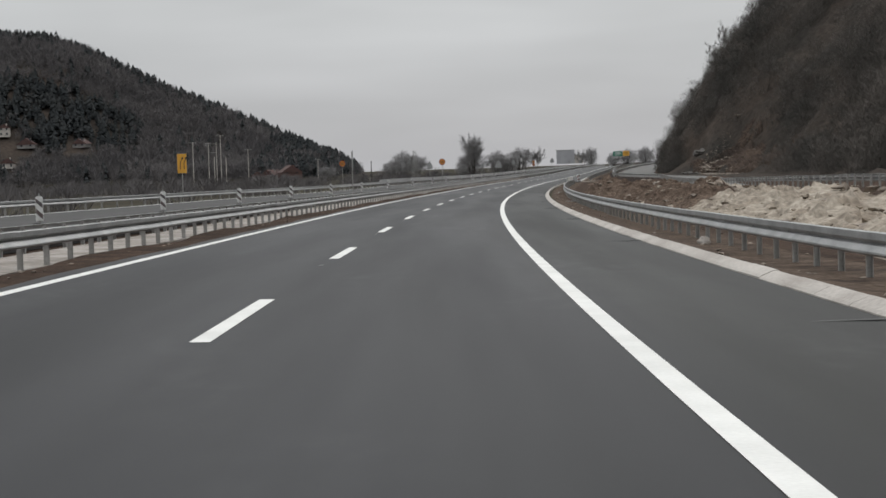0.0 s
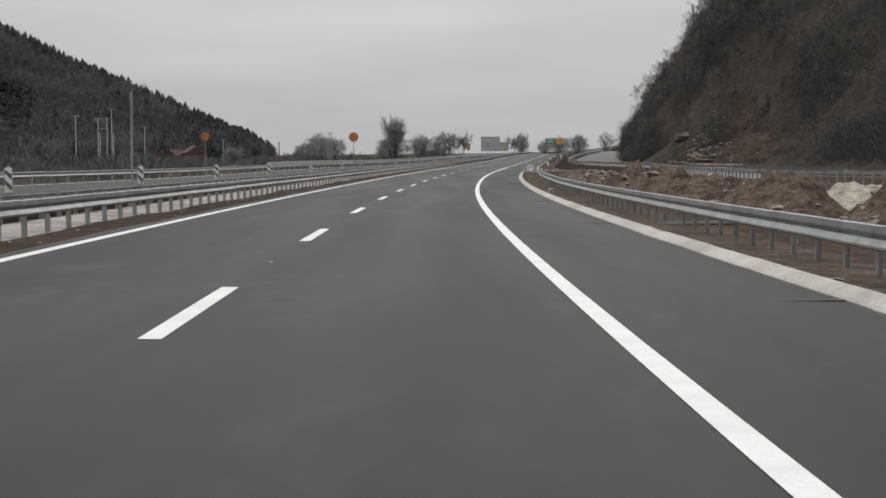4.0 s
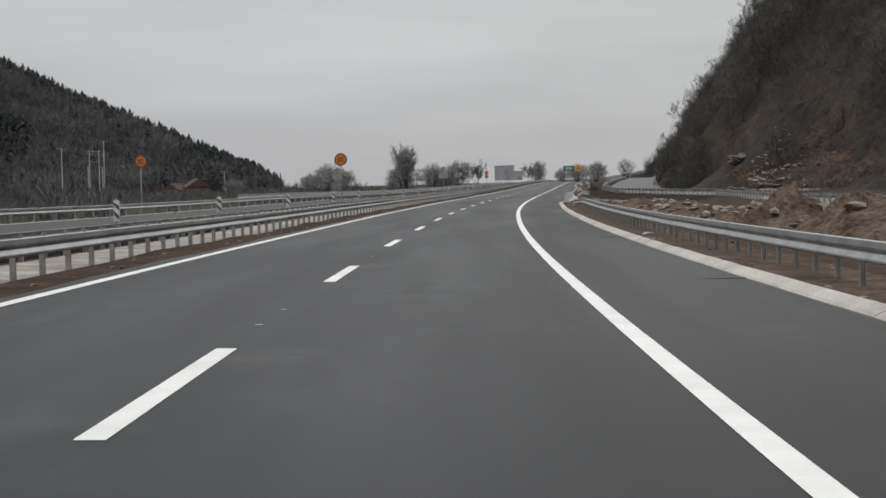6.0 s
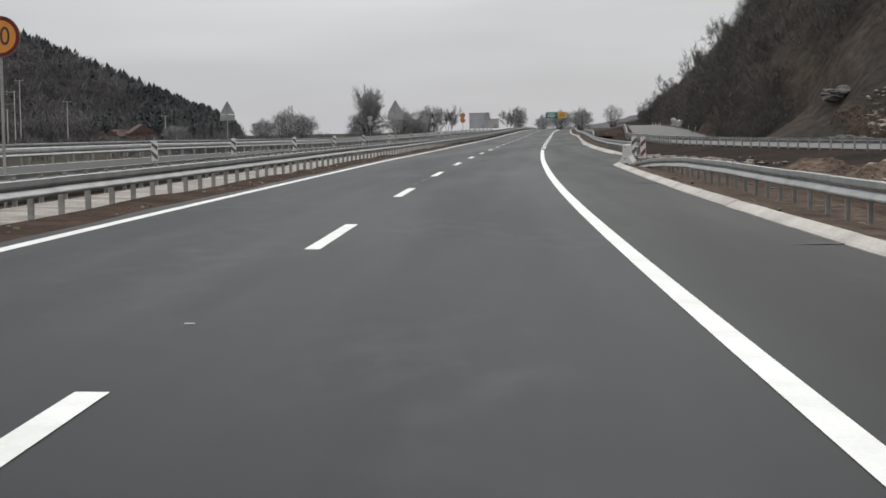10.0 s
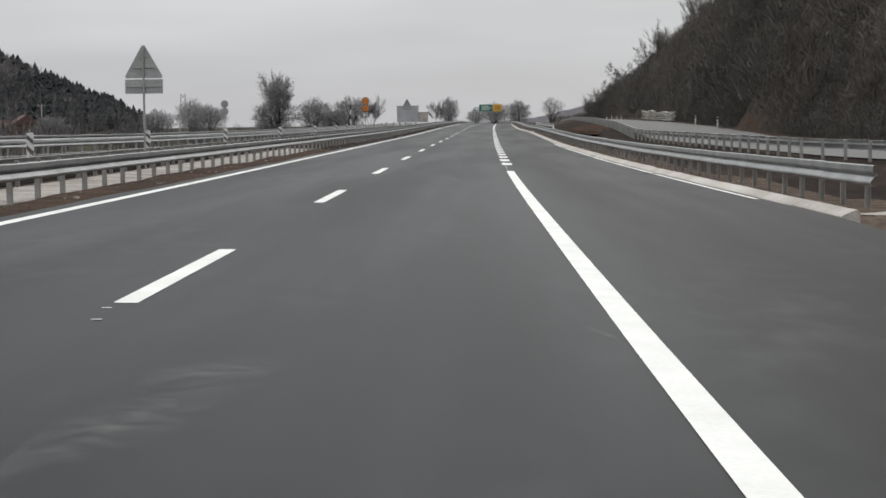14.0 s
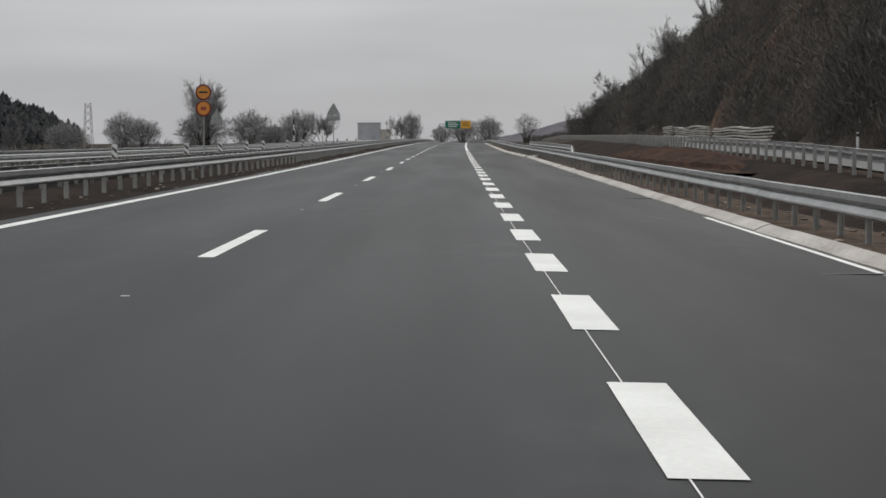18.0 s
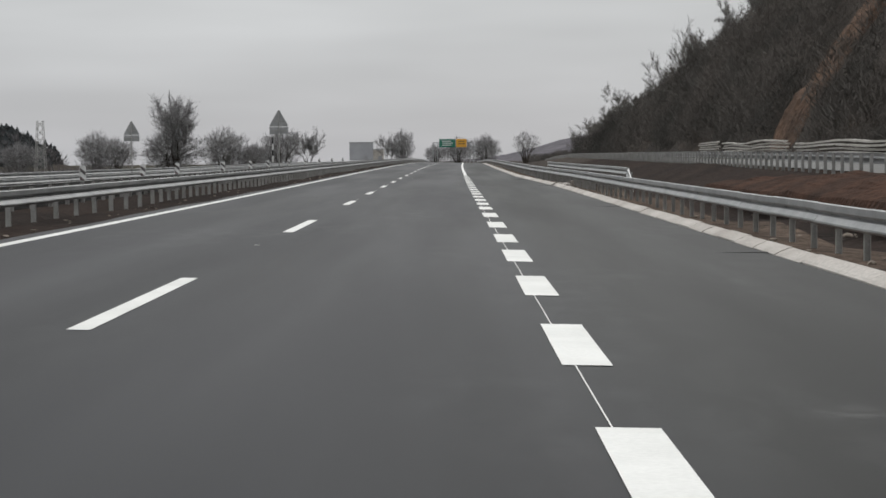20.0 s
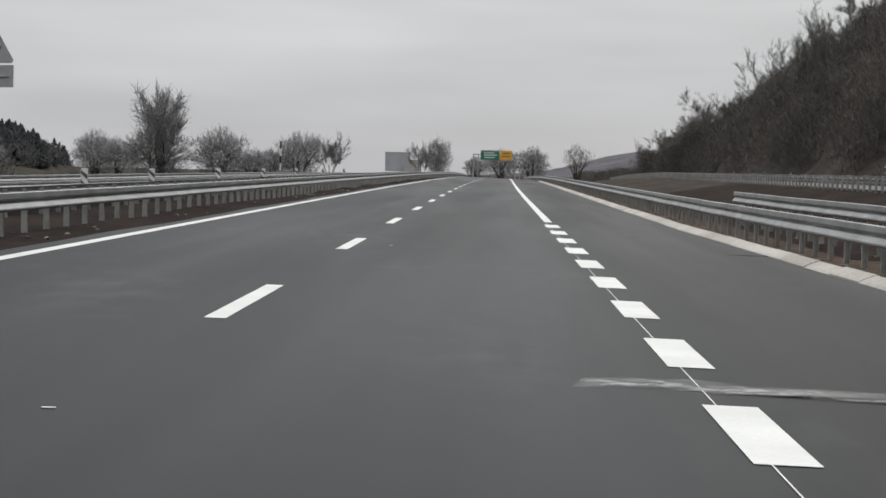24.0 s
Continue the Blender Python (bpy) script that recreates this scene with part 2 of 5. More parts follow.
# ---------------------------------------------------------------- mesh helpers
def mesh_of(name, verts, faces, mats, smooth=False, index=None, uv=None):
    me = bpy.data.meshes.new(name)
    me.from_pydata([tuple(map(float, v)) for v in verts], [], [tuple(map(int, f)) for f in faces])
    for m in (mats if isinstance(mats, (list, tuple)) else [mats]):
        me.materials.append(m)
    if index is not None:
        me.polygons.foreach_set("material_index", np.asarray(index, dtype=np.int32))
    if smooth:
        me.polygons.foreach_set("use_smooth", np.ones(len(me.polygons), dtype=bool))
    if uv is not None:
        lay_uv = me.uv_layers.new(name="UVMap")
        loops = np.zeros(len(me.loops), dtype=np.int32)
        me.loops.foreach_get("vertex_index", loops)
        lay_uv.data.foreach_set("uv", np.asarray(uv, dtype=np.float32)[loops].ravel())
    me.update()
    return me


def tri_mesh(name, verts, tris, mat):
    """A large triangle soup straight from arrays."""
    me = bpy.data.meshes.new(name)
    verts, tris = np.ascontiguousarray(verts, dtype=np.float32), np.ascontiguousarray(tris, dtype=np.int32)
    me.vertices.add(len(verts))
    me.vertices.foreach_set("co", verts.ravel())
    me.loops.add(tris.size)
    me.loops.foreach_set("vertex_index", tris.ravel())
    me.polygons.add(len(tris))
    me.polygons.foreach_set("loop_start", np.arange(0, tris.size, 3, dtype=np.int32))
    me.polygons.foreach_set("loop_total", np.full(len(tris), 3, dtype=np.int32))
    me.materials.append(mat)
    me.update()
    me.validate()
    return me


def grid_faces(rows, cols):
    a = np.arange((rows - 1) * cols).reshape(rows - 1, cols)[:, :-1].ravel()
    return np.stack([a, a + 1, a + cols + 1, a + cols], -1)


def from_bm(name, bm, mats):
    me = bpy.data.meshes.new(name)
    bmesh.ops.recalc_face_normals(bm, faces=bm.faces)
    bm.to_mesh(me)
    bm.free()
    for m in (mats if isinstance(mats, (list, tuple)) else [mats]):
        me.materials.append(m)
    return me


def part(name, me, parent, m=None, label=""):
    ob = new(name, me)
    ob.parent = parent
    if m is not None:
        ob.matrix_basis = m
    if label:
        ob["label"] = label
    return ob


def thing(name, m, label, category, group="", kind=""):
    ob = new(name)
    ob.matrix_basis = m
    return tagged(ob, label, category, group, kind)


def add_box(bm, size, at=(0, 0, 0), m=None, bevel=0.0):
    r = bmesh.ops.create_cube(bm, size=1.0, matrix=(m or Matrix()) @ Matrix.LocRotScale(Vector(at), None, Vector(size)))
    if bevel:
        edges = list({e for v in r["verts"] for e in v.link_edges})
        bmesh.ops.bevel(bm, geom=edges, offset=bevel, segments=1, affect="EDGES")
    return r


def box(name, size, mat, at=(0, 0, 0), bevel=0.0):
    bm = bmesh.new()
    add_box(bm, size, at, None, bevel)
    return from_bm(name, bm, mat)


def tube(name, r0, r1, height, mat, sides=10, at=(0, 0, 0)):
    bm = bmesh.new()
    bmesh.ops.create_cone(bm, cap_ends=True, segments=sides, radius1=r0, radius2=r1, depth=height, matrix=Matrix.Translation((at[0], at[1], at[2] + height / 2)))
    return from_bm(name, bm, mat)


def prism(name, outline, thick, mat, bevel=0.0):
    """An outline in the x-z plane, given a thickness in y (its face at y = -thick / 2)."""
    bm = bmesh.new()
    f = bm.faces.new([bm.verts.new((x, -thick / 2, z)) for x, z in outline])
    r = bmesh.ops.extrude_face_region(bm, geom=[f])
    bmesh.ops.translate(bm, verts=[v for v in r["geom"] if isinstance(v, bmesh.types.BMVert)], vec=(0, thick, 0))
    if bevel:
        bmesh.ops.bevel(bm, geom=list(bm.edges), offset=bevel, segments=1, affect="EDGES")
    return from_bm(name, bm, mat)


def disc(n=28, r=1.0, x=0.0, z=0.0):
    return [(x + r * math.cos(2 * math.pi * i / n), z + r * math.sin(2 * math.pi * i / n)) for i in range(n)]


def rough_mesh(name, size, mat, seed=0, detail=3, rugged=0.3):
    """A rugged lump: an icosphere pushed about by noise."""
    bm = bmesh.new()
    bmesh.ops.create_icosphere(bm, subdivisions=detail, radius=1.0)
    for v in bm.verts:
        p = v.co.copy()
        d = 1 + rugged * (noise.noise(p * 1.3 + Vector((seed * 7.1, 0, 0))) + 0.5 * noise.noise(p * 3.1 + Vector((0, seed * 3.3, 0))))
        v.co = Vector((p.x * size[0], p.y * size[1], p.z * size[2])) * d
    return from_bm(name, bm, mat)


def wobble(s, a, seed):
    return np.array([noise.noise((float(v) / a, seed * 3.7, 0.3)) for v in np.atleast_1d(s)])


# ---------------------------------------------------------------- ground
def kerb_u(s):
    return np.interp(s, [-60, 272, 281, 303, 325, 345, 378, 460, 486, 501, 520, 1500], [6.5, 6.5, 7.7, 8.3, 7.92, 7.62, 7.42, 7.6, 7.62, 7.3, 6.95, 6.9])


def rail_u(s):
    return np.interp(s, [-60, 280, 300, 309, 345, 378, 460, 486, 501, 520, 1500], [8.1, 8.1, 9.5, 9.35, 8.85, 8.6, 8.75, 8.75, 8.5, 8.15, 8.1])


def side_u(s):
    """The rail of the side road."""
    return np.interp(s, [-200, 288, 310, 335, 385, 455, 520, 600, 700, 1000], [20.5, 20.4, 17, 13, 11.6, 13.8, 15.8, 18.5, 20.5, 22])


def side_z(s):
    return np.interp(s, [-200, 95, 180, 240, 300, 335, 380, 415, 455, 488, 560, 620, 700, 760, 830, 900, 1000, 1100, 1200, 1320], [0.8, 0.75, 0.35, 0.25, 0.28, 0.35, 0.4, 0.8, 0.95, 1.01, 0.95, 0.91, 0.94, 0.62, -0.18, -0.6, -1.29, -0.96, -0.32, 0.58])


def foot_u(s):
    """The foot of the steep slope beyond the side road."""
    return np.interp(s, [-200, 285, 315, 345, 380, 404, 450, 478, 533, 604, 720, 900, 1100, 1250], [38, 38, 33, 24, 21, 20.8, 22.8, 24.6, 26.5, 29.5, 31, 31, 33, 36])


def hill_right(s, u):
    d = u - foot_u(s) - 0.6 + 0.8 * np.sin(s / 9.0) + 0.5 * np.sin(s / 4.0 + 1)
    steep = np.interp(s, [-300, 300, 345, 385, 450, 533, 640, 780, 860, 1000, 1250], [1.25, 1.15, 1.3, 1.75, 1.7, 1.35, 1.25, 1.15, 1.0, 0.9, 0.6])
    gentle = np.interp(s, [290, 325, 355, 372], [4.0, 7.0, 7.0, 0.0])  # the slumped toe
    d = np.where(d < gentle, d * 0.35, gentle * 0.35 + d - gentle)
    top = np.interp(s, [-300, 560, 640, 720, 780, 840, 880, 940, 1020, 1120, 1250, 1300], [75, 75, 62, 45, 32, 13, 4.5, 2.5, 1.5, 0.8, 0, 0])
    z = np.maximum(d, 0) * steep
    return top * (1 - np.exp(-z / np.maximum(top, 0.1) * 1.1)) * np.where(top > 0.2, 1, 0)


def hill_left(x, y):
    """The wooded ridge across the valley floor."""
    crest = np.interp(x, [-2500, -1100, -700, -400, -300, -265, -230, -212, -194, -160, -126, -98, -84, -69, -52, -44], [205, 185, 150, 118, 99, 90, 86, 79, 69, 52, 38, 25, 18, 12, 5, 0])
    rise = np.clip((y - 950) / 250, 0, 1)
    fade = np.clip((y - 1215) / 260, 0, 1)
    return np.maximum(crest + 1.5 * (crest > 6), 0) * rise * rise * (3 - 2 * rise) * (1 - fade * fade * (3 - 2 * fade))


def far_ridge(x, y):
    a = np.clip(1 - np.abs(y - 3050) / 650, 0, 1)
    return a * a * (3 - 2 * a) * np.interp(x, [200, 330, 380, 430, 460, 492, 530, 600, 700, 1400, 2600], [0, 1, 3, 9, 16, 26, 37, 46, 50, 60, 70])


def ground_z(s, u):
    """Height above the carriageway's plane."""
    p = lay(s, u)
    ku, su, fu = kerb_u(s), side_u(s), foot_u(s)
    z = np.full_like(p[..., 0], -0.12)
    z = np.where(u < -19.0, np.maximum(-0.12 - (-19.0 - u) * 0.35, -1.4), z)
    z = z - np.clip(np.interp(s, GS, GZ) + 1.1, 0, 3) * np.clip((-24 - u) / 14, 0, 1) * (s > 480)
    z = np.where((u < -3.7) & (u > -5.05), -0.012, z)
    z = np.where((u <= -5.5) & (u > -7.4) & (s > 366), -0.03, z)
    z = np.where(u > ku + 0.1, -0.01 - 0.05 * np.clip((u - ku - 0.15) / 1.1, 0, 1) * np.interp(s, [255, 275, 300, 325], [1, 0, 0, 1]), z)
    ramp = np.clip((u - rail_u(s) - 1.0) / np.maximum(su - rail_u(s) - 1.8, 0.5), 0, 1)
    dip = -0.55 * np.sin(np.pi * ramp) * np.interp(s, [0, 300, 340, 700], [1, 0.4, 0.2, 0.6])
    z = np.where(u > rail_u(s) + 1.0, -0.01 - 0.05 * (1 - ramp) * np.interp(s, [255, 275, 300, 325], [1, 0, 0, 1]) + ramp * (side_z(s) - 0.05) + dip, z)
    z = np.where(u > su - 1.0, side_z(s) - 0.01, z)
    z = np.where((u > su + 0.7) & (u < su + 8.5), z - 0.6 * np.interp(s, [220, 275], [1, 0]), z)
    z = z + np.where(u > su + 8.5, 0.05 + hill_right(s, u), 0)
    z = z + hill_left(p[..., 0], p[..., 1]) * (u < -40) + far_ridge(p[..., 0], p[..., 1]) * (s > 1500)
    return z


gs = np.concatenate([np.arange(-200, -40, 20.0), np.arange(-40, 720, 3.0), np.arange(720, 1500, 8.0), np.arange(1500, 2600, 40.0), np.arange(2600, 5200, 130.0)])
gu = np.concatenate([[-3000, -2200, -1600, -1200], np.arange(-1000, -100, 22.0), np.arange(-100, -24, 6.0), [-22, -20, -19, -18.6, -12, -7.4, -6.9, -6.2, -5.7, -5.3, -5.08, -4.95, -4.75, -4.45, -4.1, -3.8, -3.6, 0, 4, 6.0],
                     np.arange(6.9, 30, 0.7), np.arange(30, 70, 1.6), np.arange(70, 140, 6.0), [150, 180, 230, 300, 420, 600, 900, 1300, 1900, 2600]])
SS, UU = np.meshgrid(gs, gu, indexing="ij")
HH = ground_z(SS, UU)
jag = np.array([noise.fractal((a / 7.0, b / 4.0, 0.0), 0.9, 2.1, 4) for a, b in zip(SS.ravel(), UU.ravel())]).reshape(SS.shape)
slope_zone = np.clip((UU - side_u(SS) - 9) / 5, 0, 1)
bank_zone = ((UU > rail_u(SS) + 0.9) & (UU < side_u(SS) - 0.6))
far_zone = (UU < -26)
HH = HH + jag * (slope_zone * 1.5 * (HH > 0.6) + bank_zone * 0.16 + far_zone * 0.3 + ((UU < -3.9) & (UU > -5.05)) * 0.09 + ((UU > kerb_u(SS) + 0.2) & (UU < rail_u(SS) + 1)) * 0.07)
GPTS = lay(SS, UU) + np.stack([0 * HH, 0 * HH, HH], -1)
gf = grid_faces(len(gs), len(gu))
cu = UU.ravel()[gf].mean(1)
cs = SS.ravel()[gf].mean(1)
ch = HH.ravel()[gf].mean(1)
g_index = np.zeros(len(gf), dtype=np.int32)
g_index[(cu > kerb_u(cs)) & (cu < side_u(cs) + 9)] = 1
g_index[(cu > side_u(cs) + 9)] = 2
g_index[(cu > -24) & (cu < 6)] = 1
g_index[(cu > rail_u(cs) + 0.9) & (cu < side_u(cs) + 0.6) & (cs > 275)] = 3
g_index[(cu > -24) & (cu < 6) & (cs > 366)] = 3
g_index[(cs > 600) & (cu > 9)] = 2
g_index[(cu > kerb_u(cs)) & (cu < rail_u(cs) + 1.0)] = 4
g_index[(cu < -150) & (ch > 1)] = 2
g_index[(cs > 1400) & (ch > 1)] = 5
M_BANK = material("dark_bank_earth", (0.034, 0.024, 0.02), (0.017, 0.013, 0.0115), 0.25, 4.0, 0.95, bump=0.9, spread=0.4, depth=0.12)
M_FIELD = material("winter_field", (0.056, 0.05, 0.034), (0.036, 0.032, 0.025), 0.03, 1.5, 0.95, bump=0.5, spread=0.3, depth=0.1)
M_LITTER = material("hillside_litter", (0.064, 0.051, 0.043), (0.034, 0.031, 0.028), 0.06, 0.9, 0.95, bump=0.8, spread=0.35, depth=0.3)
# The distant ridge's haze is painted in as a violet-grey base colour.
M_FARWOOD_HAZE = material("far_woods_haze", (0.125, 0.116, 0.128), (0.09, 0.085, 0.096), 0.008, 0.05, 0.95, bump=0.6, spread=0.25, depth=2.0)
ground = new("ground", mesh_of("ground", GPTS.reshape(-1, 3), gf, [M_FIELD, M_SOIL, M_LITTER, M_BANK, M_VERGE, M_FARWOOD_HAZE], smooth=True, index=g_index))
tagged(ground, "brown soil verges, winter fields and wooded slopes of the valley", "ground", kind="structure")


def ground_at(s, u):
    return float(ground_z(np.array([float(s)]), np.array([float(u)]))[0])


# ---------------------------------------------------------------- carriageways
def strip(name, s0, s1, left, right, dz, mat, step=4.0, thick=0.0):
    """A ribbon along the road between two offsets (numbers or functions of s)."""
    ss = np.append(np.arange(s0, s1, step), s1)
    a = left(ss) if callable(left) else np.full_like(ss, left)
    b = right(ss) if callable(right) else np.full_like(ss, right)
    cols = [a, b] if thick == 0 else [a, a, b, b]
    hs = [dz, dz] if thick == 0 else [dz - thick, dz, dz, dz - thick]
    v = np.stack([lay(ss, c, h) for c, h in zip(cols, hs)], 1).reshape(-1, 3)
    uv = np.stack([np.stack([c, ss], -1) for c in cols], 1).reshape(-1, 2)
    f = grid_faces(len(ss), len(cols))
    return mesh_of(name, v, f[:, ::-1], mat, uv=uv)


road = new("road", strip("road", -150, 1500, lambda s: -3.86 + 0.05 * np.sin(s / 3.1) + 0.03 * np.sin(s / 1.3), lambda s: kerb_u(s) - 0.14, 0.0, M_ASPHALT, step=2.0, thick=0.1))
tagged(road, "smooth dark grey asphalt carriageway with fresh white markings", "road", kind="structure")
road_far = new("road_opposite", strip("road_opposite", -150, 1500, -18.0, -7.45, 0.0, M_FARROAD, thick=0.1))
tagged(road_far, "paler asphalt of the opposite carriageway beyond the median", "road", kind="structure")
side_road = new("side_road", strip("side_road", -190, 760, lambda s: side_u(s) + 0.9, lambda s: side_u(s) + 8.2, 0.0, M_OLDROAD))
sv = side_road.data.vertices
for i, v in enumerate(sv):
    st = min(-190 + 4.0 * (i // 2), 760)
    v.co.z += float(side_z(st)) + 0.04 - 0.6 * float(np.interp(st, [220, 275], [1, 0]))
tagged(side_road, "pale worn side road at the foot of the slope", "road", kind="structure")
median = new("median", strip("median", -150, 366, -6.6, -4.9, -0.035, M_CHANNEL, thick=0.1))
tagged(median, "pale dusty concrete drain strip between the median rails", "median", kind="structure")

for k in range(-2, 36):
    part("lane_dash", strip("lane_dash", past(18.0 * k + 4), past(18.0 * k + 10), -11.5, -11.34, 0.005, M_PAINT, 3.0), road_far)
DASH_W, EDGE_W = 0.18, 0.2
part("edge_line", strip("edge_line", -150, 1400, -3.45 - EDGE_W / 2, -3.45 + EDGE_W / 2, 0.005, M_PAINT), road, label="continuous white edge line")
part("solid_line", strip("solid_line", -150, 328.5, lambda s: 3.53 - np.interp(s, [200, 250, 285, 300], [0, 0.05, 0.04, 0.01]), lambda s: 3.73 - np.interp(s, [200, 250, 285, 300], [0, 0.04, 0.03, 0.0]), 0.005, M_PAINT), road, label="continuous white line beside the hard shoulder")
part("solid_line", strip("solid_line", 521.3, 1400, 3.65 - EDGE_W / 2, 3.65 + EDGE_W / 2, 0.005, M_PAINT), road)
part("shoulder_line", strip("shoulder_line", 310, 392, lambda s: kerb_u(s) - 0.30, lambda s: kerb_u(s) - 0.20, 0.005, M_PAINT), road, label="thin white line along the kerb")
part("setting_out_line", strip("setting_out_line", 328.5, 521, 3.567, 3.577, 0.005, M_PAINT), road, label="hair-thin white setting-out line")
part("edge_line", strip("edge_line", -150, 1400, -7.95, -7.75, 0.005, M_PAINT), road_far)
part("edge_line", strip("edge_line", -150, 1400, -17.6, -17.4, 0.005, M_PAINT), road_far)
for k in range(-3, 96):
    part("lane_dash", strip("lane_dash", past(18.0 * k), past(18.0 * k + 6.0), -DASH_W / 2, DASH_W / 2, 0.005, M_PAINT, 2.0), road)
for s, e in [(335.85 + 5.875 * k, 338.83 + 5.875 * k) for k in range(13)] + [(a, a + 3.0) for a in (412.15, 418.3, 424.2, 429.6, 435.65, 441.75)] + [(447.5, 450.0)] + [(451.95 + 4.43 * k, 454.2 + 4.43 * k) for k in range(4)] + [(469.07 + 4.353 * k, 471.3 + 4.353 * k) for k in range(12)]:
    part("wide_dash", strip("wide_dash", s, e, 3.65 - 0.165, 3.65 + 0.165, 0.006, M_PAINT, 1.5), road)

# ---------------------------------------------------------------- guard rails
W_PROFILE = [(0.0, 0.142), (0.045, 0.145), (0.07, 0.134), (0.074, 0.055), (0.05, 0.028), (0.0, 0.018), (0.0, 0.0), (0.045, -0.016), (0.11, -0.085), (0.112, -0.108), (0.08, -0.134), (0.02, -0.142)]


def beam_mesh(length):
    front = W_PROFILE
    back = [(x - 0.006, z) for x, z in reversed(W_PROFILE)]
    ring = front + back
    n = len(ring)
    v = [(x, y, z) for y in (-0.12, length + 0.12) for x, z in ring]
    f = [(i, (i + 1) % n, n + (i + 1) % n, n + i) for i in range(n)]
    h = len(front)
    f += [(i, i + 1, n - 2 - i, n - 1 - i) for i in range(h - 1)] + [(n + n - 1 - i, n + n - 2 - i, n + i + 1, n + i) for i in range(h - 1)]
    return mesh_of("beam", v, f, M_ZINC)


def post_mesh(height):
    ring = [(-0.05, -0.03), (0.05, -0.03), (0.05, 0.03), (0.035, 0.03), (0.035, -0.018), (-0.035, -0.018), (-0.035, 0.03), (-0.05, 0.03)]
    ring = [(x * 0.95, y * 0.95) for x, y in ring]
    n = len(ring)
    v = [(x, y, z) for z in (-0.35, height) for x, y in ring]
    f = [(i, (i + 1) % n, n + (i + 1) % n, n + i) for i in range(n)] + [tuple(range(n, 2 * n))]
    return mesh_of("post", v, f, M_POST)


BEAM4, POST, SPACER = beam_mesh(4.0), post_mesh(0.59), box("spacer", (0.15, 0.12, 0.1), M_ZINC, bevel=0.012)


def guard_rail(label, s0, s1, off, side, lift=None, near=(-30, 640), group="guard rails", posts=2.0, spacers=False, dense=449, tall=1.0):
    """A steel rail from s0 to s1. side: +1 shows its face to the right, -1 to the left."""
    rail = thing("guard_rail", Matrix(), label, "guard rail", group)
    lift = lift or (lambda s: 0.0)
    pos = off if callable(off) else (lambda s: off)
    flip = Matrix.Rotation(0 if side > 0 else math.pi, 4, "Z")
    far_b, far_p = [], []
    s = s0
    while s < s1 - 0.1:
        e = min(s + 4.0, s1)
        m, d = along(s, float(pos(s)) + 0.1 * side, e, float(pos(e)) + 0.1 * side, 0.617 - 0.142 * tall + lift(s), 0.617 - 0.142 * tall + lift(e))
        jit = Matrix.Translation((0, 0, 0.012 * noise.noise((s * 0.37, side * 5.0, s0))))
        mb = m @ jit @ Matrix.Diagonal((side, d / 4.0, tall, 1))
        if near[0] <= s <= near[1]:
            part("beam", BEAM4, rail, mb)
        else:
            far_b.append(mb)
        s += 4.0
    s = s0 + 1.0
    while s < s1:
        lean = Matrix.Rotation(0.02 * noise.noise((s * 0.9, 1.0, s0)), 4, "X")
        mp = spot(s, float(pos(s)), lift(s)) @ lean @ flip
        if near[0] <= s <= near[1]:
            p = part("post", POST, rail, mp)
            if spacers:
                part("spacer", SPACER, p, Matrix.Translation((0.06, 0, 0.5)))
        else:
            far_p.append(mp)
        s += posts if s < dense else posts / 1.39
    for name, me, ms in (("beam_run", BEAM4, far_b), ("post_run", POST, far_p)):
        if not ms:
            continue
        vv, ff, n = [], [], 0
        base = np.array([v.co for v in me.vertices])
        polys = [tuple(p.vertices) for p in me.polygons]
        for m in ms:
            a = np.array(m)
            vv.append(base @ a[:3, :3].T + a[:3, 3])
            ff += [tuple(i + n for i in p) for p in polys]
            n += len(base)
        tagged(part(name, mesh_of(name, np.concatenate(vv), ff, me.materials[0]), rail), kind="stuff")
    return rail


guard_rail("galvanised steel guard rail along the soil edge of the median", -60, 900, -4.95, 1, near=(-10, 560))
guard_rail("galvanised steel guard rail facing the opposite carriageway", -60, 900, -6.75, -1, lift=lambda s: -0.1, near=(0, 560))
guard_rail("grey steel guard rail on the far side of the opposite carriageway", -60, 900, -18.25, 1, lift=lambda s: 0.0, near=(60, 560), posts=4.0)
guard_rail("raised steel guard rail standing on the far verge", 264, 900, -18.95, 1, lift=lambda s: 0.24, near=(264, 560), posts=4.0)
guard_rail("galvanised steel guard rail above the pale kerb on dusty soil", -40, 273.4, lambda s: rail_u(s) - np.interp(s, [265, 273.4], [0, 0.8]), -1, lift=lambda s: float(np.interp(s, [0, 244, 256, 267, 271, 273.4], [0.02, 0.02, -0.05, -0.23, -0.42, -0.56])), near=(-40, 275), spacers=True, tall=1.2)
guard_rail("galvanised steel guard rail beside the widened shoulder", 306, 900, rail_u, -1, lift=lambda s: float(np.interp(s, [306, 325, 345, 380, 430], [0.13, 0.08, 0.04, 0.04, 0.09])), near=(306, 640), spacers=True, dense=478, tall=1.22)
guard_rail("raised second guard rail behind the first, with a bent-down end", 477, 529, lambda s: rail_u(s) + 1.3, -1, lift=lambda s: 0.34, near=(477, 640), tall=1.1)
guard_rail("steel guard rail with close posts along the side road", -100, 800, side_u, 1, lift=lambda s: float(side_z(s)), near=(180, 640))

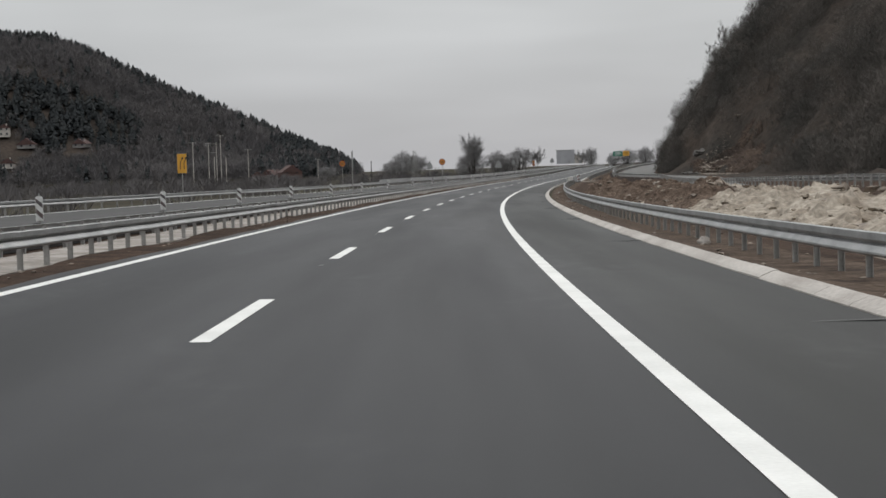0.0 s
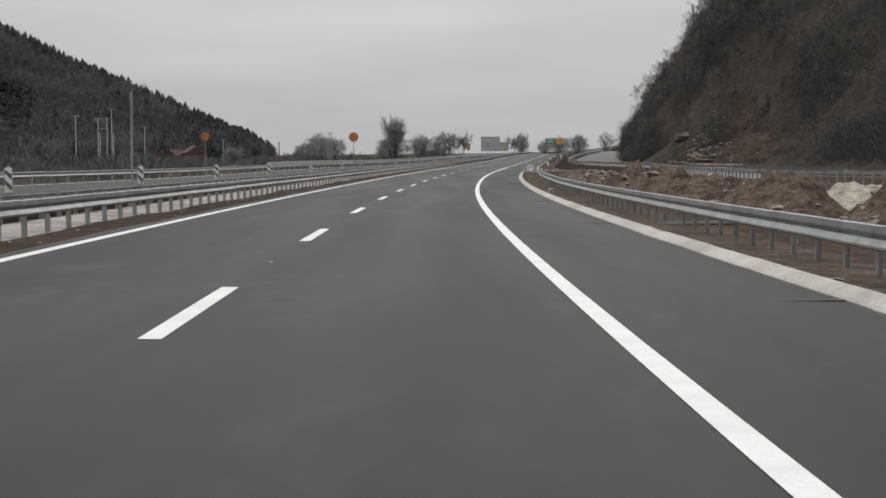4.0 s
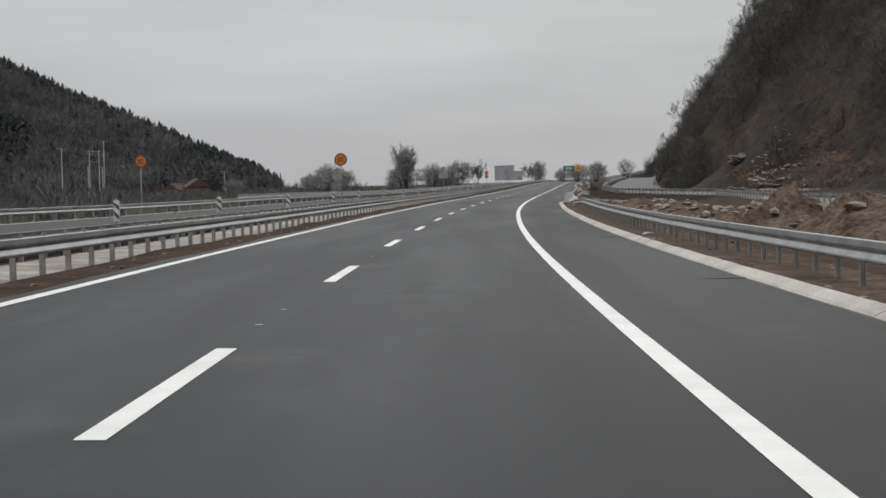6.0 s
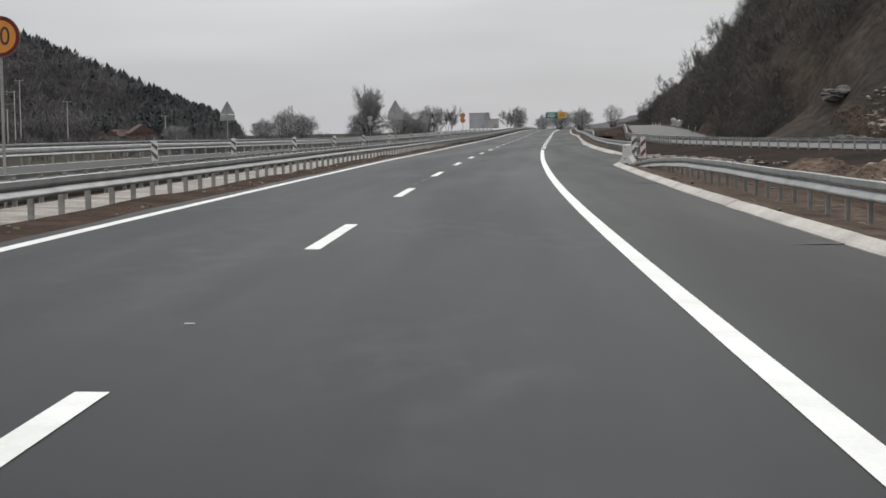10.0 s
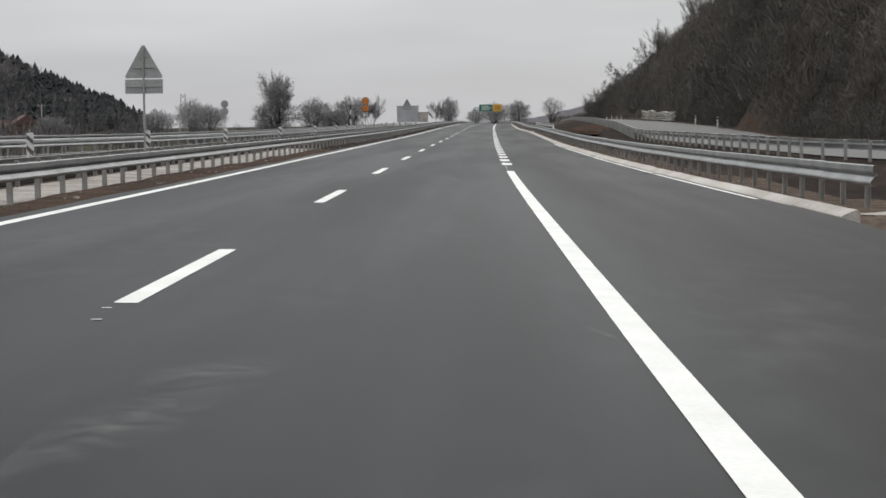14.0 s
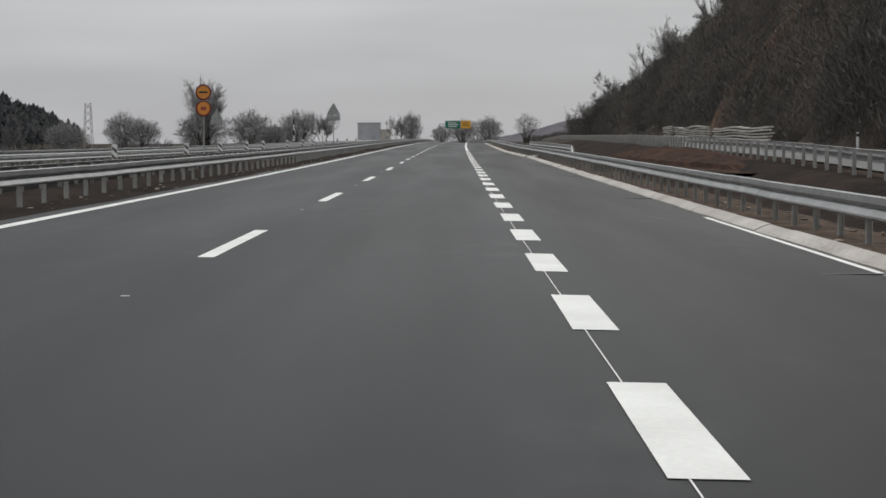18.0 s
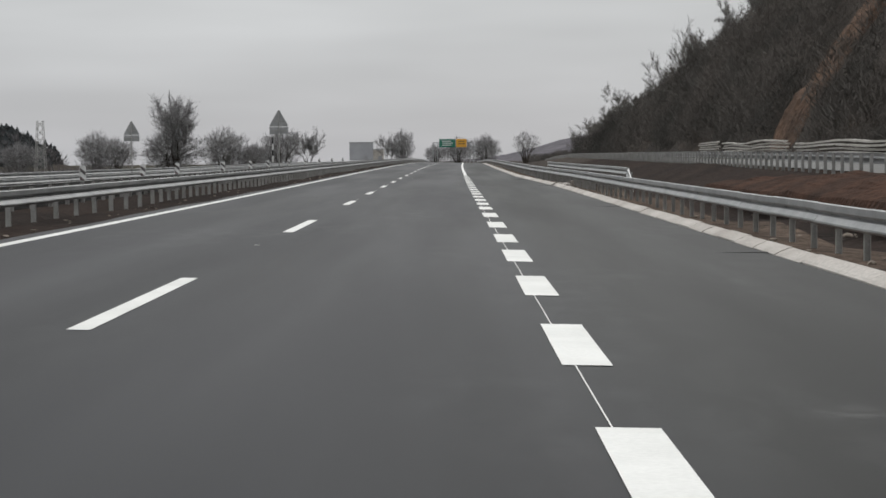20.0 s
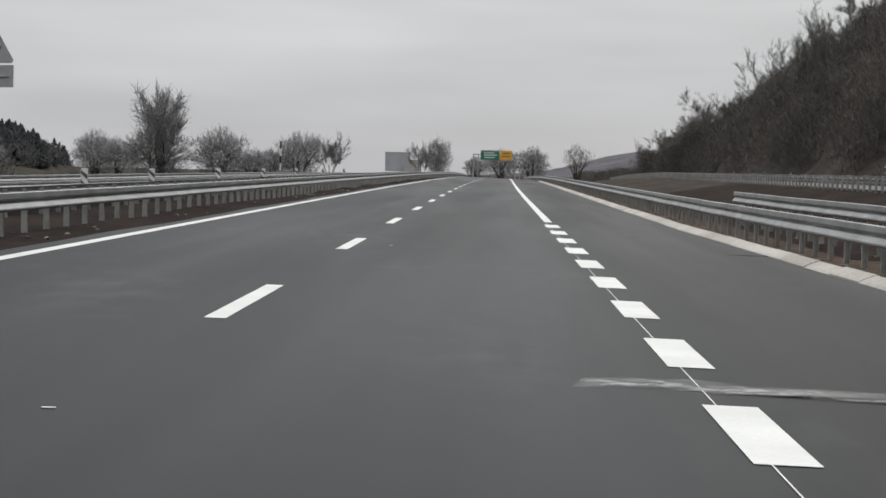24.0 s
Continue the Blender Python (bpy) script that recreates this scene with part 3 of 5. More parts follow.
# ---------------------------------------------------------------- kerbs
def kerb_mesh(length=2.0):
    ring = [(-0.145, -0.1), (-0.145, 0.02), (-0.10, 0.05), (0.06, 0.115), (0.11, 0.12), (0.14, 0.1), (0.15, -0.1)]
    n = len(ring)
    v = [(x, y, z) for y in (0.002, 0.014, length - 0.014, length - 0.002) for x, z in ring]
    v = [(x * (0.992 if i // n in (0, 3) else 1), y, z - (0.003 if i // n in (0, 3) else 0)) for i, (x, y, z) in enumerate(v)]
    f = [(r * n + i, r * n + (i + 1) % n, (r + 1) * n + (i + 1) % n, (r + 1) * n + i) for r in range(3) for i in range(n)]
    f += [tuple(range(n)), tuple(range(3 * n, 4 * n))[::-1]]
    return mesh_of("kerb_stone", v, f, M_CONCRETE)


KERB = kerb_mesh()
for s0, s1, label in ((-30, 272, "pale concrete kerb stones at the edge of the shoulder"), (303, 700, "worn pale concrete kerb beside the widened shoulder")):
    kerb = thing("kerb", Matrix(), label, "kerb", "kerbs", "structure")
    s = float(s0)
    while s < s1:
        e = s + 2.0
        m, d = along(s, float(kerb_u(s)), e, float(kerb_u(e)))
        j = noise.noise((s * 0.7, 2.2, 0)) * (1.0 if s < 290 else 2.4)
        if s == 487:  # one stone is missing at the inlet
            s += 2.0
            continue
        part("kerb_stone", KERB, kerb, m @ pose(0.02 * j, 0, (0.012 if s < 290 else 0.018) * noise.noise((s * 0.37, 9.1, 0)), 0.12 * j, 0.3 * j, 0.5 * j) @ Matrix.Diagonal((1, d / 2.0, 1, 1)))
        s += 2.0

# ---------------------------------------------------------------- road marks and gullies
def seen_mesh(name, body, size, mat, thick=0.004):
    """Letters or figures of the built-in font, standing upright and facing -y."""
    cu_ = bpy.data.curves.new(name, "FONT")
    cu_.body, cu_.size, cu_.extrude, cu_.align_x, cu_.align_y = body, size, thick, "CENTER", "CENTER"
    tmp = bpy.data.objects.new(name, cu_)
    me = bpy.data.meshes.new_from_object(tmp)
    bpy.data.objects.remove(tmp)
    me.transform(Matrix.Rotation(math.pi / 2, 4, "X"))
    me.materials.clear()
    me.materials.append(mat)
    return me


TICK = box("tick_mark", (0.07, 0.03, 0.004), M_PAINT, (0, 0, 0.004))
for s, u in ((33.3, -0.03), (52.4, -0.06), (69.6, 0.02), (101.2, 0), (134.9, -0.04), (137.4, -0.03), (155.0, 0.05), (175.5, 0), (187.0, -0.04), (190.6, 0), (194.6, 0.01),
             (207.5, -0.05), (243.9, -0.11), (247.5, -0.07), (250.1, -0.04), (287.6, -0.06), (286.8, 0.02), (352.0, -0.09), (355.6, -0.07), (359.2, -0.05), (373.0, 0.0),
             (391.5, -0.04), (408.6, 0.02), (427.4, -0.05), (456.0, 0.01), (467.9, 0.01), (469.3, 0.01), (482.8, 0.0), (503.5, 0.63)):
    part("tick_mark", TICK, road, spot(s, u, 0.002))
GULLY = box("slot_cover", (0.85, 0.07, 0.012), M_BLACK, (0, 0, 0.004), bevel=0.003)
for s in (20.0, 45.2, 70.0, 95.2, 120.5, 145.3, 171.4, 196.0, 217.7, 246.0, 270.3, 327.4, 352.5, 377.6, 402.6, 427.6, 452.7, 487.6, 506.5):
    part("slot_cover", GULLY, road, spot(s, float(kerb_u(s)) - 0.5, 0.002), "dark slot drain across the kerb's foot")


def dust_material(name, cover):
    m = bpy.data.materials.new(name)
    m.use_nodes = True
    n, l = m.node_tree.nodes, m.node_tree.links
    bsdf = n["Principled BSDF"]
    bsdf.inputs["Base Color"].default_value, bsdf.inputs["Roughness"].default_value = (0.42, 0.42, 0.41, 1), 0.95
    tc, noi, rng = n.new("ShaderNodeTexCoord"), n.new("ShaderNodeTexNoise"), n.new("ShaderNodeMapRange")
    grad, mulm = n.new("ShaderNodeTexGradient"), n.new("ShaderNodeMath")
    mp = n.new("ShaderNodeMapping")
    grad.gradient_type = "SPHERICAL"
    noi.inputs["Scale"].default_value, noi.inputs["Detail"].default_value = 5.0, 6.0
    rng.inputs[1].default_value, rng.inputs[2].default_value, rng.inputs[4].default_value = 0.35, 0.75, cover
    mulm.operation = "MULTIPLY"
    l.new(tc.outputs["Object"], noi.inputs[0])
    l.new(noi.outputs[0], rng.inputs[0])
    l.new(tc.outputs["UV"], mp.inputs[0])
    l.new(mp.outputs[0], grad.inputs[0])
    l.new(rng.outputs[0], mulm.inputs[0])
    l.new(grad.outputs[1], mulm.inputs[1])
    l.new(mulm.outputs[0], bsdf.inputs["Alpha"])
    return m


M_DUST, M_SPILL = dust_material("dust_film", 0.22), dust_material("dust_spill", 1.6)


def smear(s, u, half_u, half_s, turn=0.0, mat=M_DUST):
    """A patch of pale dust on the asphalt, thinning out to its edge."""
    v, uvs = [], []
    for i in range(9):
        for j in range(5):
            x, y = i / 4 - 1, j / 2 - 1
            v.append((x * half_u, y * half_s + 0.25 * half_s * math.sin(3 * x), 0))
            uvs.append((x, y))
    part("dust_smear", mesh_of("dust_smear", v, grid_faces(9, 5)[:, ::-1], mat, uv=uvs), road, spot(s, u, 0.0075, turn), "thin pale dust smear on the asphalt")


for a in ((280.3, 0.6, 0.5, 0.5), (277.8, 1.2, 0.7, 0.4, 20), (284.2, 1.1, 0.5, 0.6), (282.4, 0.95, 0.35, 1.6, -8), (150.3, 1.3, 0.5, 0.25), (131.0, 0.4, 0.7, 1.2), (149.5, 0.2, 0.9, 1.6),
          (99.0, -2.2, 0.7, 1.4), (286.3, 3.37, 0.06, 0.7, 12), (361.5, 6.0, 0.3, 0.7), (362.0, -0.1, 0.35, 1.4, -20), (410, 4.9, 0.3, 0.5), (451.5, 2.26, 0.1, 0.2), (470.3, 1.6, 0.25, 0.35), (472.7, 5.24, 0.15, 0.12), (457, -1.6, 0.5, 0.8)):
    smear(*a)
for a in ((485.2, 3.6, 1.5, 0.22, -9), (485.15, 3.9, 0.9, 0.2, -8), (485.0, 4.5, 1.5, 0.12, -10), (485.3, 3.1, 0.8, 0.34, -6), (485.1, 4.0, 0.7, 0.13, -9), (485.1, 3.8, 1.1, 0.16, -9)):
    smear(*a, **({} if len(a) > 4 else {"turn": 0.0}), mat=M_SPILL)

# ---------------------------------------------------------------- signs
def pole_mesh(height, r=0.03):
    return tube("pole", r, r, height, M_POST, 10)


def round_sign(label, s, u, centres, dia, style, yaw=0.0, foot=None):
    z0 = ground_at(s, u) if foot is None else foot
    sign = thing("road_sign", spot(s, u, z0, yaw), label, "road sign", "road signs")
    part("pole", pole_mesh(max(centres) + dia / 2 - 0.05 - z0 - float(fall(s, u))), sign, Matrix.Translation((0, 0.035, 0)))
    for n, zc in enumerate(centres):
        m = Matrix.Translation((0, 0, zc - z0 - float(fall(s, u))))
        plate = part("plate", prism("plate", disc(32, dia / 2), 0.02, M_BACK, 0.004), sign, m)
        if style == "back":
            for dz in (-0.13, 0.13):
                part("clamp_rail", box("clamp_rail", (dia * 0.8, 0.03, 0.035), M_POST, bevel=0.006), plate, Matrix.Translation((0, -0.02, dz)))
            continue
        f = Matrix.Translation((0, -0.012, 0))
        ring = bmesh.new()
        outer, inner = disc(40, dia / 2 * 0.98), disc(40, dia / 2 * 0.78)
        vo = [ring.verts.new((x, 0, z)) for x, z in outer]
        vi = [ring.verts.new((x, 0, z)) for x, z in inner]
        for k in range(40):
            ring.faces.new((vo[k], vo[(k + 1) % 40], vi[(k + 1) % 40], vi[k]))
        bmesh.ops.solidify(ring, geom=list(ring.faces), thickness=0.004)
        part("red_border", from_bm("red_border", ring, M_RED), plate, f)
        part("face", prism("face", disc(40, dia / 2 * 0.79), 0.004, M_ORANGE), plate, f)
        if style == "80":
            part("numeral", seen_mesh("numeral", "80", dia * 0.56, M_BLACK), plate, Matrix.Translation((0, -0.016, -0.01)) @ Matrix.Diagonal((0.92, 1, 1.12, 1)), "black figures")
        elif n == 0:
            part("bar", box("bar", (dia * 0.55, 0.006, 0.07), M_BLACK), plate, Matrix.Translation((0, -0.016, 0)))
        else:
            part("bar", box("bar", (dia * 0.34, 0.006, 0.12), M_RED), plate, Matrix.Translation((0, -0.016, 0.0)))
    return sign


round_sign("orange speed limit sign with red rim behind the median rail", 229.1, -6.95, (3.06,), 0.76, "80", 0)
round_sign("orange speed limit sign with red rim beyond the far rail", 229.1, -19.0, (2.93,), 0.76, "80", 4)
round_sign("pair of orange works signs on one pole behind the median rail", 431.1, -7.04, (2.86, 2.24), 0.62, "pair", 0)
round_sign("grey backs of two round signs on one pole", 429.0, -18.4, (2.45, 1.83), 0.62, "back", 0)


def triangle_sign(label, s, u, top, yaw=0.0):
    z0 = ground_at(s, u)
    top -= float(fall(s, u))
    sign = thing("warning_sign", spot(s, u, z0, yaw), label, "road sign", "warning signs")
    w, h = 1.06, 0.92
    part("pole", pole_mesh(top - z0 - 0.02, 0.032), sign, Matrix.Translation((0, -0.05, 0)))
    zt = top - z0
    outline = [(0.04, zt), (w / 2, zt - h + 0.06), (w / 2 - 0.04, zt - h), (-w / 2 + 0.04, zt - h), (-w / 2, zt - h + 0.06), (-0.04, zt)]
    plate = part("plate", prism("plate", outline, 0.02, M_BACK, 0.003), sign)
    part("face", prism("face", [(x * 0.98, (z - zt + h / 2) * 0.98 + zt - h / 2) for x, z in outline], 0.004, M_RED), plate, Matrix.Translation((0, 0.013, 0)))
    part("clamp_rail", box("clamp_rail", (0.62, 0.035, 0.04), M_POST, bevel=0.006), plate, Matrix.Translation((0, -0.025, zt - h * 0.68)))
    part("clamp_rail", box("clamp_rail", (0.3, 0.035, 0.04), M_POST, bevel=0.006), plate, Matrix.Translation((0, -0.025, zt - h * 0.36)))
    extra = part("lower_plate", box("lower_plate", (1.06, 0.02, 0.4), M_BACK, bevel=0.004), sign, Matrix.Translation((0, 0, zt - h - 0.23)))
    part("clamp_rail", box("clamp_rail", (0.9, 0.035, 0.04), M_POST, bevel=0.006), extra, Matrix.Translation((0, -0.025, 0)))
    return sign


triangle_sign("grey back of a triangular warning sign behind the median rail", 327.6, -6.65, 3.42)
triangle_sign("grey back of a triangular warning sign beyond the far rail", 328.0, -18.6, 3.3)
triangle_sign("dull grey back of a triangular warning sign with its lower plate", 507.2, -6.95, 3.68)
triangle_sign("dull grey back of a triangular warning sign beyond the far rail", 527.4, -18.7, 3.2)


def arrow_board(label, s, u, centre, yaw, front=True):
    z0 = ground_at(s, u)
    centre -= float(fall(s, u))
    sign = thing("lane_sign", spot(s, u, z0, yaw), label, "road sign", "road signs")
    part("pole", pole_mesh(centre + 0.6 - z0), sign, Matrix.Translation((0, 0.035, 0)))
    plate = part("plate", box("plate", (0.66, 0.02, 1.36), M_BACK, bevel=0.006), sign, Matrix.Translation((0, 0, centre - z0)))
    if front:
        part("face", box("face", (0.64, 0.004, 1.34), M_YELLOW), plate, Matrix.Translation((0, -0.013, 0)), "plain yellow face")
        for x in (-0.12, 0.14):
            part("arrow_shaft", box("arrow_shaft", (0.055, 0.004, 0.5), M_BLACK), plate, Matrix.Translation((x, -0.017, -0.16)))
            part("arrow_bend", box("arrow_bend", (0.055, 0.004, 0.36), M_BLACK), plate, Matrix.Translation((x + 0.07, -0.017, 0.2)) @ Matrix.Rotation(0.45, 4, "Y"))
            part("arrow_head", prism("arrow_head", [(-0.09, 0), (0.09, 0), (0, 0.16)], 0.004, M_BLACK), plate, Matrix.Translation((x + 0.13, -0.017, 0.33)) @ Matrix.Rotation(0.45, 4, "Y"))
    return sign


arrow_board("tall yellow lane sign with black bent arrows beyond the far rail", 133.4, -18.9, 2.62, 6)
arrow_board("tall grey sign panel seen nearly edge-on behind the median rail", 133.0, -6.95, 2.75, 100, False)


def marker_board(label, s, u, height=1.1, yaw=0.0, stripes=M_RED, group="marker boards on the carriageway", foot=0.0, turn=-1):
    b = thing("marker_board", spot(s, u, foot, yaw), label, "marker board", group)
    part("foot", box("foot", (0.36, 0.6, 0.08), M_PLASTIC, (0, 0, 0.05), bevel=0.025), b, label="dark rubber foot")
    part("stem", box("stem", (0.05, 0.04, 0.3), M_POST, (0, 0, 0.2)), b)
    panel = part("panel", box("panel", (0.25, 0.04, height - 0.15), M_WHITE, (0, 0, 0.15 + (height - 0.15) / 2), bevel=0.012), b)
    span = (height - 0.15) / 2.15
    for k in range(2):
        zc = 0.17 + span * (k + 0.08)
        prof = [(-0.115, zc), (0.115, zc + 0.22), (0.115, min(zc + 0.22 + span * 0.46, height - 0.03)), (-0.115, zc + span * 0.46)]
        part("stripe", prism("stripe", [(x * turn, z) for x, z in prof], 0.046, stripes), panel)
    part("lamp_clip", box("lamp_clip", (0.2, 0.05, 0.035), M_WHITE, (0, 0, height + 0.015), bevel=0.006), b)
    part("lamp_pin", tube("lamp_pin", 0.022, 0.018, 0.11, M_BACK, 8, (0, 0, height + 0.03)), b)
    return b


M_OLDRED = material("old_red_stripe", (0.2, 0.04, 0.045), (0.12, 0.045, 0.045), 2.0, 9.0, 0.6, bump=0, spread=0.15)
M_FADED = material("faded_stripe", (0.075, 0.07, 0.074), (0.13, 0.085, 0.08), 2.0, 9.0, 0.6, bump=0, spread=0.15)
for k, s in enumerate((65.2, 89.1, 113.5, 138.6, 163.8, 189.0, 214.7, 243.0, 269.9, 290.5, 314.0, 336.3, 358.3, 383.5, 411.9, 439.6, 465.8, 486.4, 507.4, 523.3, 551.2, 574.0, 592.0, 618.0, 644.0, 670.0, 698.0, 726.0)):
    marker_board("white marker board with faded slanting stripes standing on the far carriageway", past(s), -12.0 + 0.15 * noise.noise((s, 1, 1)), 0.95, 8 * noise.noise((s, 4, 2)), M_FADED)
marker_board("white marker board with dark faded stripes on trampled soil", 290.4, 8.2, 1.12, 4, M_FADED, "marker boards at the gap", ground_at(290.4, 8.2), 1)
marker_board("red and white striped marker board on trampled soil", 282.7, 8.22, 1.12, -3, M_OLDRED, "marker boards at the gap", ground_at(282.7, 8.22), 1)

# ---------------------------------------------------------------- concrete barrier at the gap
def barrier(s0, u0, s1, u1):
    m, d = along(s0, u0, s1, u1)
    ob = thing("concrete_barrier", m, "white painted concrete barrier with sloping toe beside the kerb's end", "barrier")
    ring = [(-0.31, 0), (-0.31, 0.07), (-0.13, 0.33), (-0.085, 0.78), (-0.06, 0.81), (0.06, 0.81), (0.085, 0.78), (0.13, 0.33), (0.31, 0.07), (0.31, 0), (0.14, 0), (0.1, 0.05), (-0.1, 0.05), (-0.14, 0)]
    n, half = len(ring), d / 2 - 0.02
    for k in range(2):
        y0 = k * (half + 0.04)
        v = [(x, y, z) for y in (y0, y0 + half) for x, z in ring]
        f = [(i, (i + 1) % n, n + (i + 1) % n, n + i) for i in range(n)] + [tuple(range(n))[::-1], tuple(range(n, 2 * n))]
        blk = part("block", mesh_of("block", v, f, M_BARRIER), ob)
        for z in (0.24, 0.72):
            part("socket", box("socket", (0.075, 0.02, 0.03), M_BLACK), blk, Matrix.Translation((0, y0 - 0.004, z)))


barrier(273.9, 6.95, 280.0, 7.45)

# ---------------------------------------------------------------- rail ends and stacks of beams
def rail_end(s, u, dz, side):
    """The bent-down end piece of a raised rail."""
    ob = thing("rail_end", spot(s, u, dz), "bent-down galvanised end piece of a guard rail", "guard rail")
    part("end_beam", BEAM4, ob, Matrix.Rotation(radians(15), 4, "X") @ Matrix.Rotation(math.pi, 4, "Z") @ Matrix.Diagonal((-side, 0.62, 1, 1)))
    part("end_post", POST, ob, Matrix.Translation((0.08 * -side, -0.4, -0.62)))


rail_end(477, float(rail_u(477)) + 1.2, 0.8, -1)


def beam_stack(label, s0, u0, s1, u1, rows, wave, seed):
    rng = random.Random(seed)
    m, d = along(s0, u0, s1, u1, ground_at(s0, u0) + 0.1, ground_at(s1, u1) + 0.1)
    ob = thing("beam_stack", m, label, "stack of beams", "stacks of rail beams")
    for r in range(rows):
        n = 40
        ph = rng.uniform(0, 6)
        v = []
        for i in range(n + 1):
            y = d * i / n
            z = 0.14 + r * 0.21 + wave * (0.5 + 0.12 * r) * math.sin(y / d * 9 + ph * 0.2 + seed) * (0.35 + 0.65 * math.sin(y / d * 3.1)) + rng.uniform(-0.012, 0.012)
            for x, dz in ((-0.16, -0.06), (-0.16, 0.05), (0.16, 0.06), (0.16, -0.05)):
                v.append((x + 0.12 * ((r * 37) % 5 - 2) / 2, y + rng.uniform(-0.05, 0.05) * (i in (0, n)), z + dz))
        f = [(i * 4 + a, i * 4 + (a + 1) % 4, i * 4 + 4 + (a + 1) % 4, i * 4 + 4 + a) for i in range(n) for a in range(4)] + [(3, 2, 1, 0), (n * 4, n * 4 + 1, n * 4 + 2, n * 4 + 3)]
        part("beam", mesh_of("beam", v, f, M_STACK), ob)
    for k in range(3):
        part("batten", box("batten", (0.8, 0.1, 0.1), M_TIMBER, (0, d * (0.1 + 0.4 * k), 0.03)), ob)


M_STACK = material("stacked_steel", (0.46, 0.44, 0.41), (0.33, 0.31, 0.28), 1.0, 8.0, 0.6, metal=0.1, bump=0.1, spread=0.15)
beam_stack("neat stack of spare rail beams at the foot of the slope", 574, 27.0, 607, 29.6, 7, 0.0, 3)
beam_stack("sagging wavy stack of spare rail beams beside the side road", 526, 25.0, 568, 26.8, 6, 0.09, 5)
beam_stack("sagging stack of spare rail beams on earth", 482, 23.2, 522, 24.9, 5, 0.08, 8)

# ---------------------------------------------------------------- heaps, rocks, rubble
HEAPS = []


def heap_top(s, u):
    """Height of the heaps over the ground."""
    return max([0.0] + [h * (1 - math.hypot((s - a) / ls, (u - b) / lu) ** 1.5) for a, b, ls, lu, h in HEAPS])


def heap(label, s, u, ls, lu, h, mat, seed):
    n = 40
    v = []
    HEAPS.append((s, u, ls, lu, h))
    rough = 0.3 if mat is M_LIME else 0.12
    g = ground_at(s, u) - 0.05
    for i in range(n + 1):
        for j in range(n + 1):
            x, y = 2 * i / n - 1, 2 * j / n - 1
            r = math.sqrt(x * x + y * y)
            f = max(0.0, 1 - r ** 1.5)
            k = noise.fractal((x * lu * 0.9 + seed * 5.3, y * ls * 0.6, seed), 0.6, 2.2, 6)
            v.append((x * lu, y * ls, (f * h * (1 + 0.25 * k) + rough * h * abs(k) * (f > 0) + rough * 0.5 * h * noise.noise((x * lu * 3.1, y * ls * 3.1, seed)) * (f > 0.05)) - 0.12 * (r > 0.95)))
    ob = new("earth_mound", mesh_of("earth_mound", v, grid_faces(n + 1, n + 1)[:, ::-1], mat, smooth=False))
    ob.matrix_basis = spot(s, u, g)
    return tagged(ob, label, "heap", "heaps of earth")


hr = random.Random(12)
for k in range(30):
    s = 34 + k * 7.6 + hr.uniform(-2, 2)
    pale = s < 92
    u = 12.6 + (1.0 if s < 130 else 0.0) + hr.uniform(-0.6, 1.0)
    mat = M_LIME if pale else M_HEAP
    heap("heap of pale limestone rubble beside the guard rail" if pale else "heap of loose brown earth beside the guard rail", s, u, hr.uniform(5.5, 7.5) if pale else hr.uniform(3.4, 4.6), hr.uniform(2.4, 3.4) if pale else hr.uniform(1.9, 2.5), hr.uniform(0.75, 1.0) if pale else hr.uniform(1.2, 1.5) * (1.0 if s < 185 else 0.55), mat, k)
for k in range(12):
    s = 50 + k * 15 + hr.uniform(-4, 4)
    heap("broad low heap of pale rubble before the side road" if s < 150 else "broad heap of earth and stones before the side road", s, 16.6 + hr.uniform(-0.6, 0.8), hr.uniform(6, 9), hr.uniform(2.2, 3.0), hr.uniform(0.6, 0.9), M_LIME if s < 150 else M_HEAP, 60 + k)

heap("rounded mound of red-brown clay below the side road", 440, 12.1, 28, 1.7, 0.5, M_CLAY, 91)
M_SHARD = material("broken_stone", (0.29, 0.245, 0.205), (0.16, 0.13, 0.105), 0.9, 6.0, 0.9, bump=0.8, spread=0.35, depth=0.08)
ROCKS = [rough_mesh("rock", (1, 0.8, 0.6), M_ROCK, k, 1, 0.75) for k in range(5)]


def rubble(name, label, spots, mat=None):
    """Many small stones in one object."""
    vv, ff, n = [], [], 0
    for (s, u, size, k) in spots:
        me = ROCKS[k % 5]
        base = np.array([v.co for v in me.vertices])
        a = np.array(spot(s, u, ground_at(s, u) + heap_top(s, u) + 0.1 * size + (0.5 if 304 < s < 350 and u > foot_u(s) + 0.8 else 0.0), hr.uniform(0, 360), (size, size * hr.uniform(0.6, 1.5), size * hr.uniform(0.4, 1))))
        vv.append(base @ a[:3, :3].T + a[:3, 3])
        ff += [tuple(i + n for i in p.vertices) for p in me.polygons]
        n += len(base)
    ob = new(name, mesh_of(name, np.concatenate(vv), ff, mat or M_ROCK))
    return tagged(ob, label, "stones", kind="stuff")


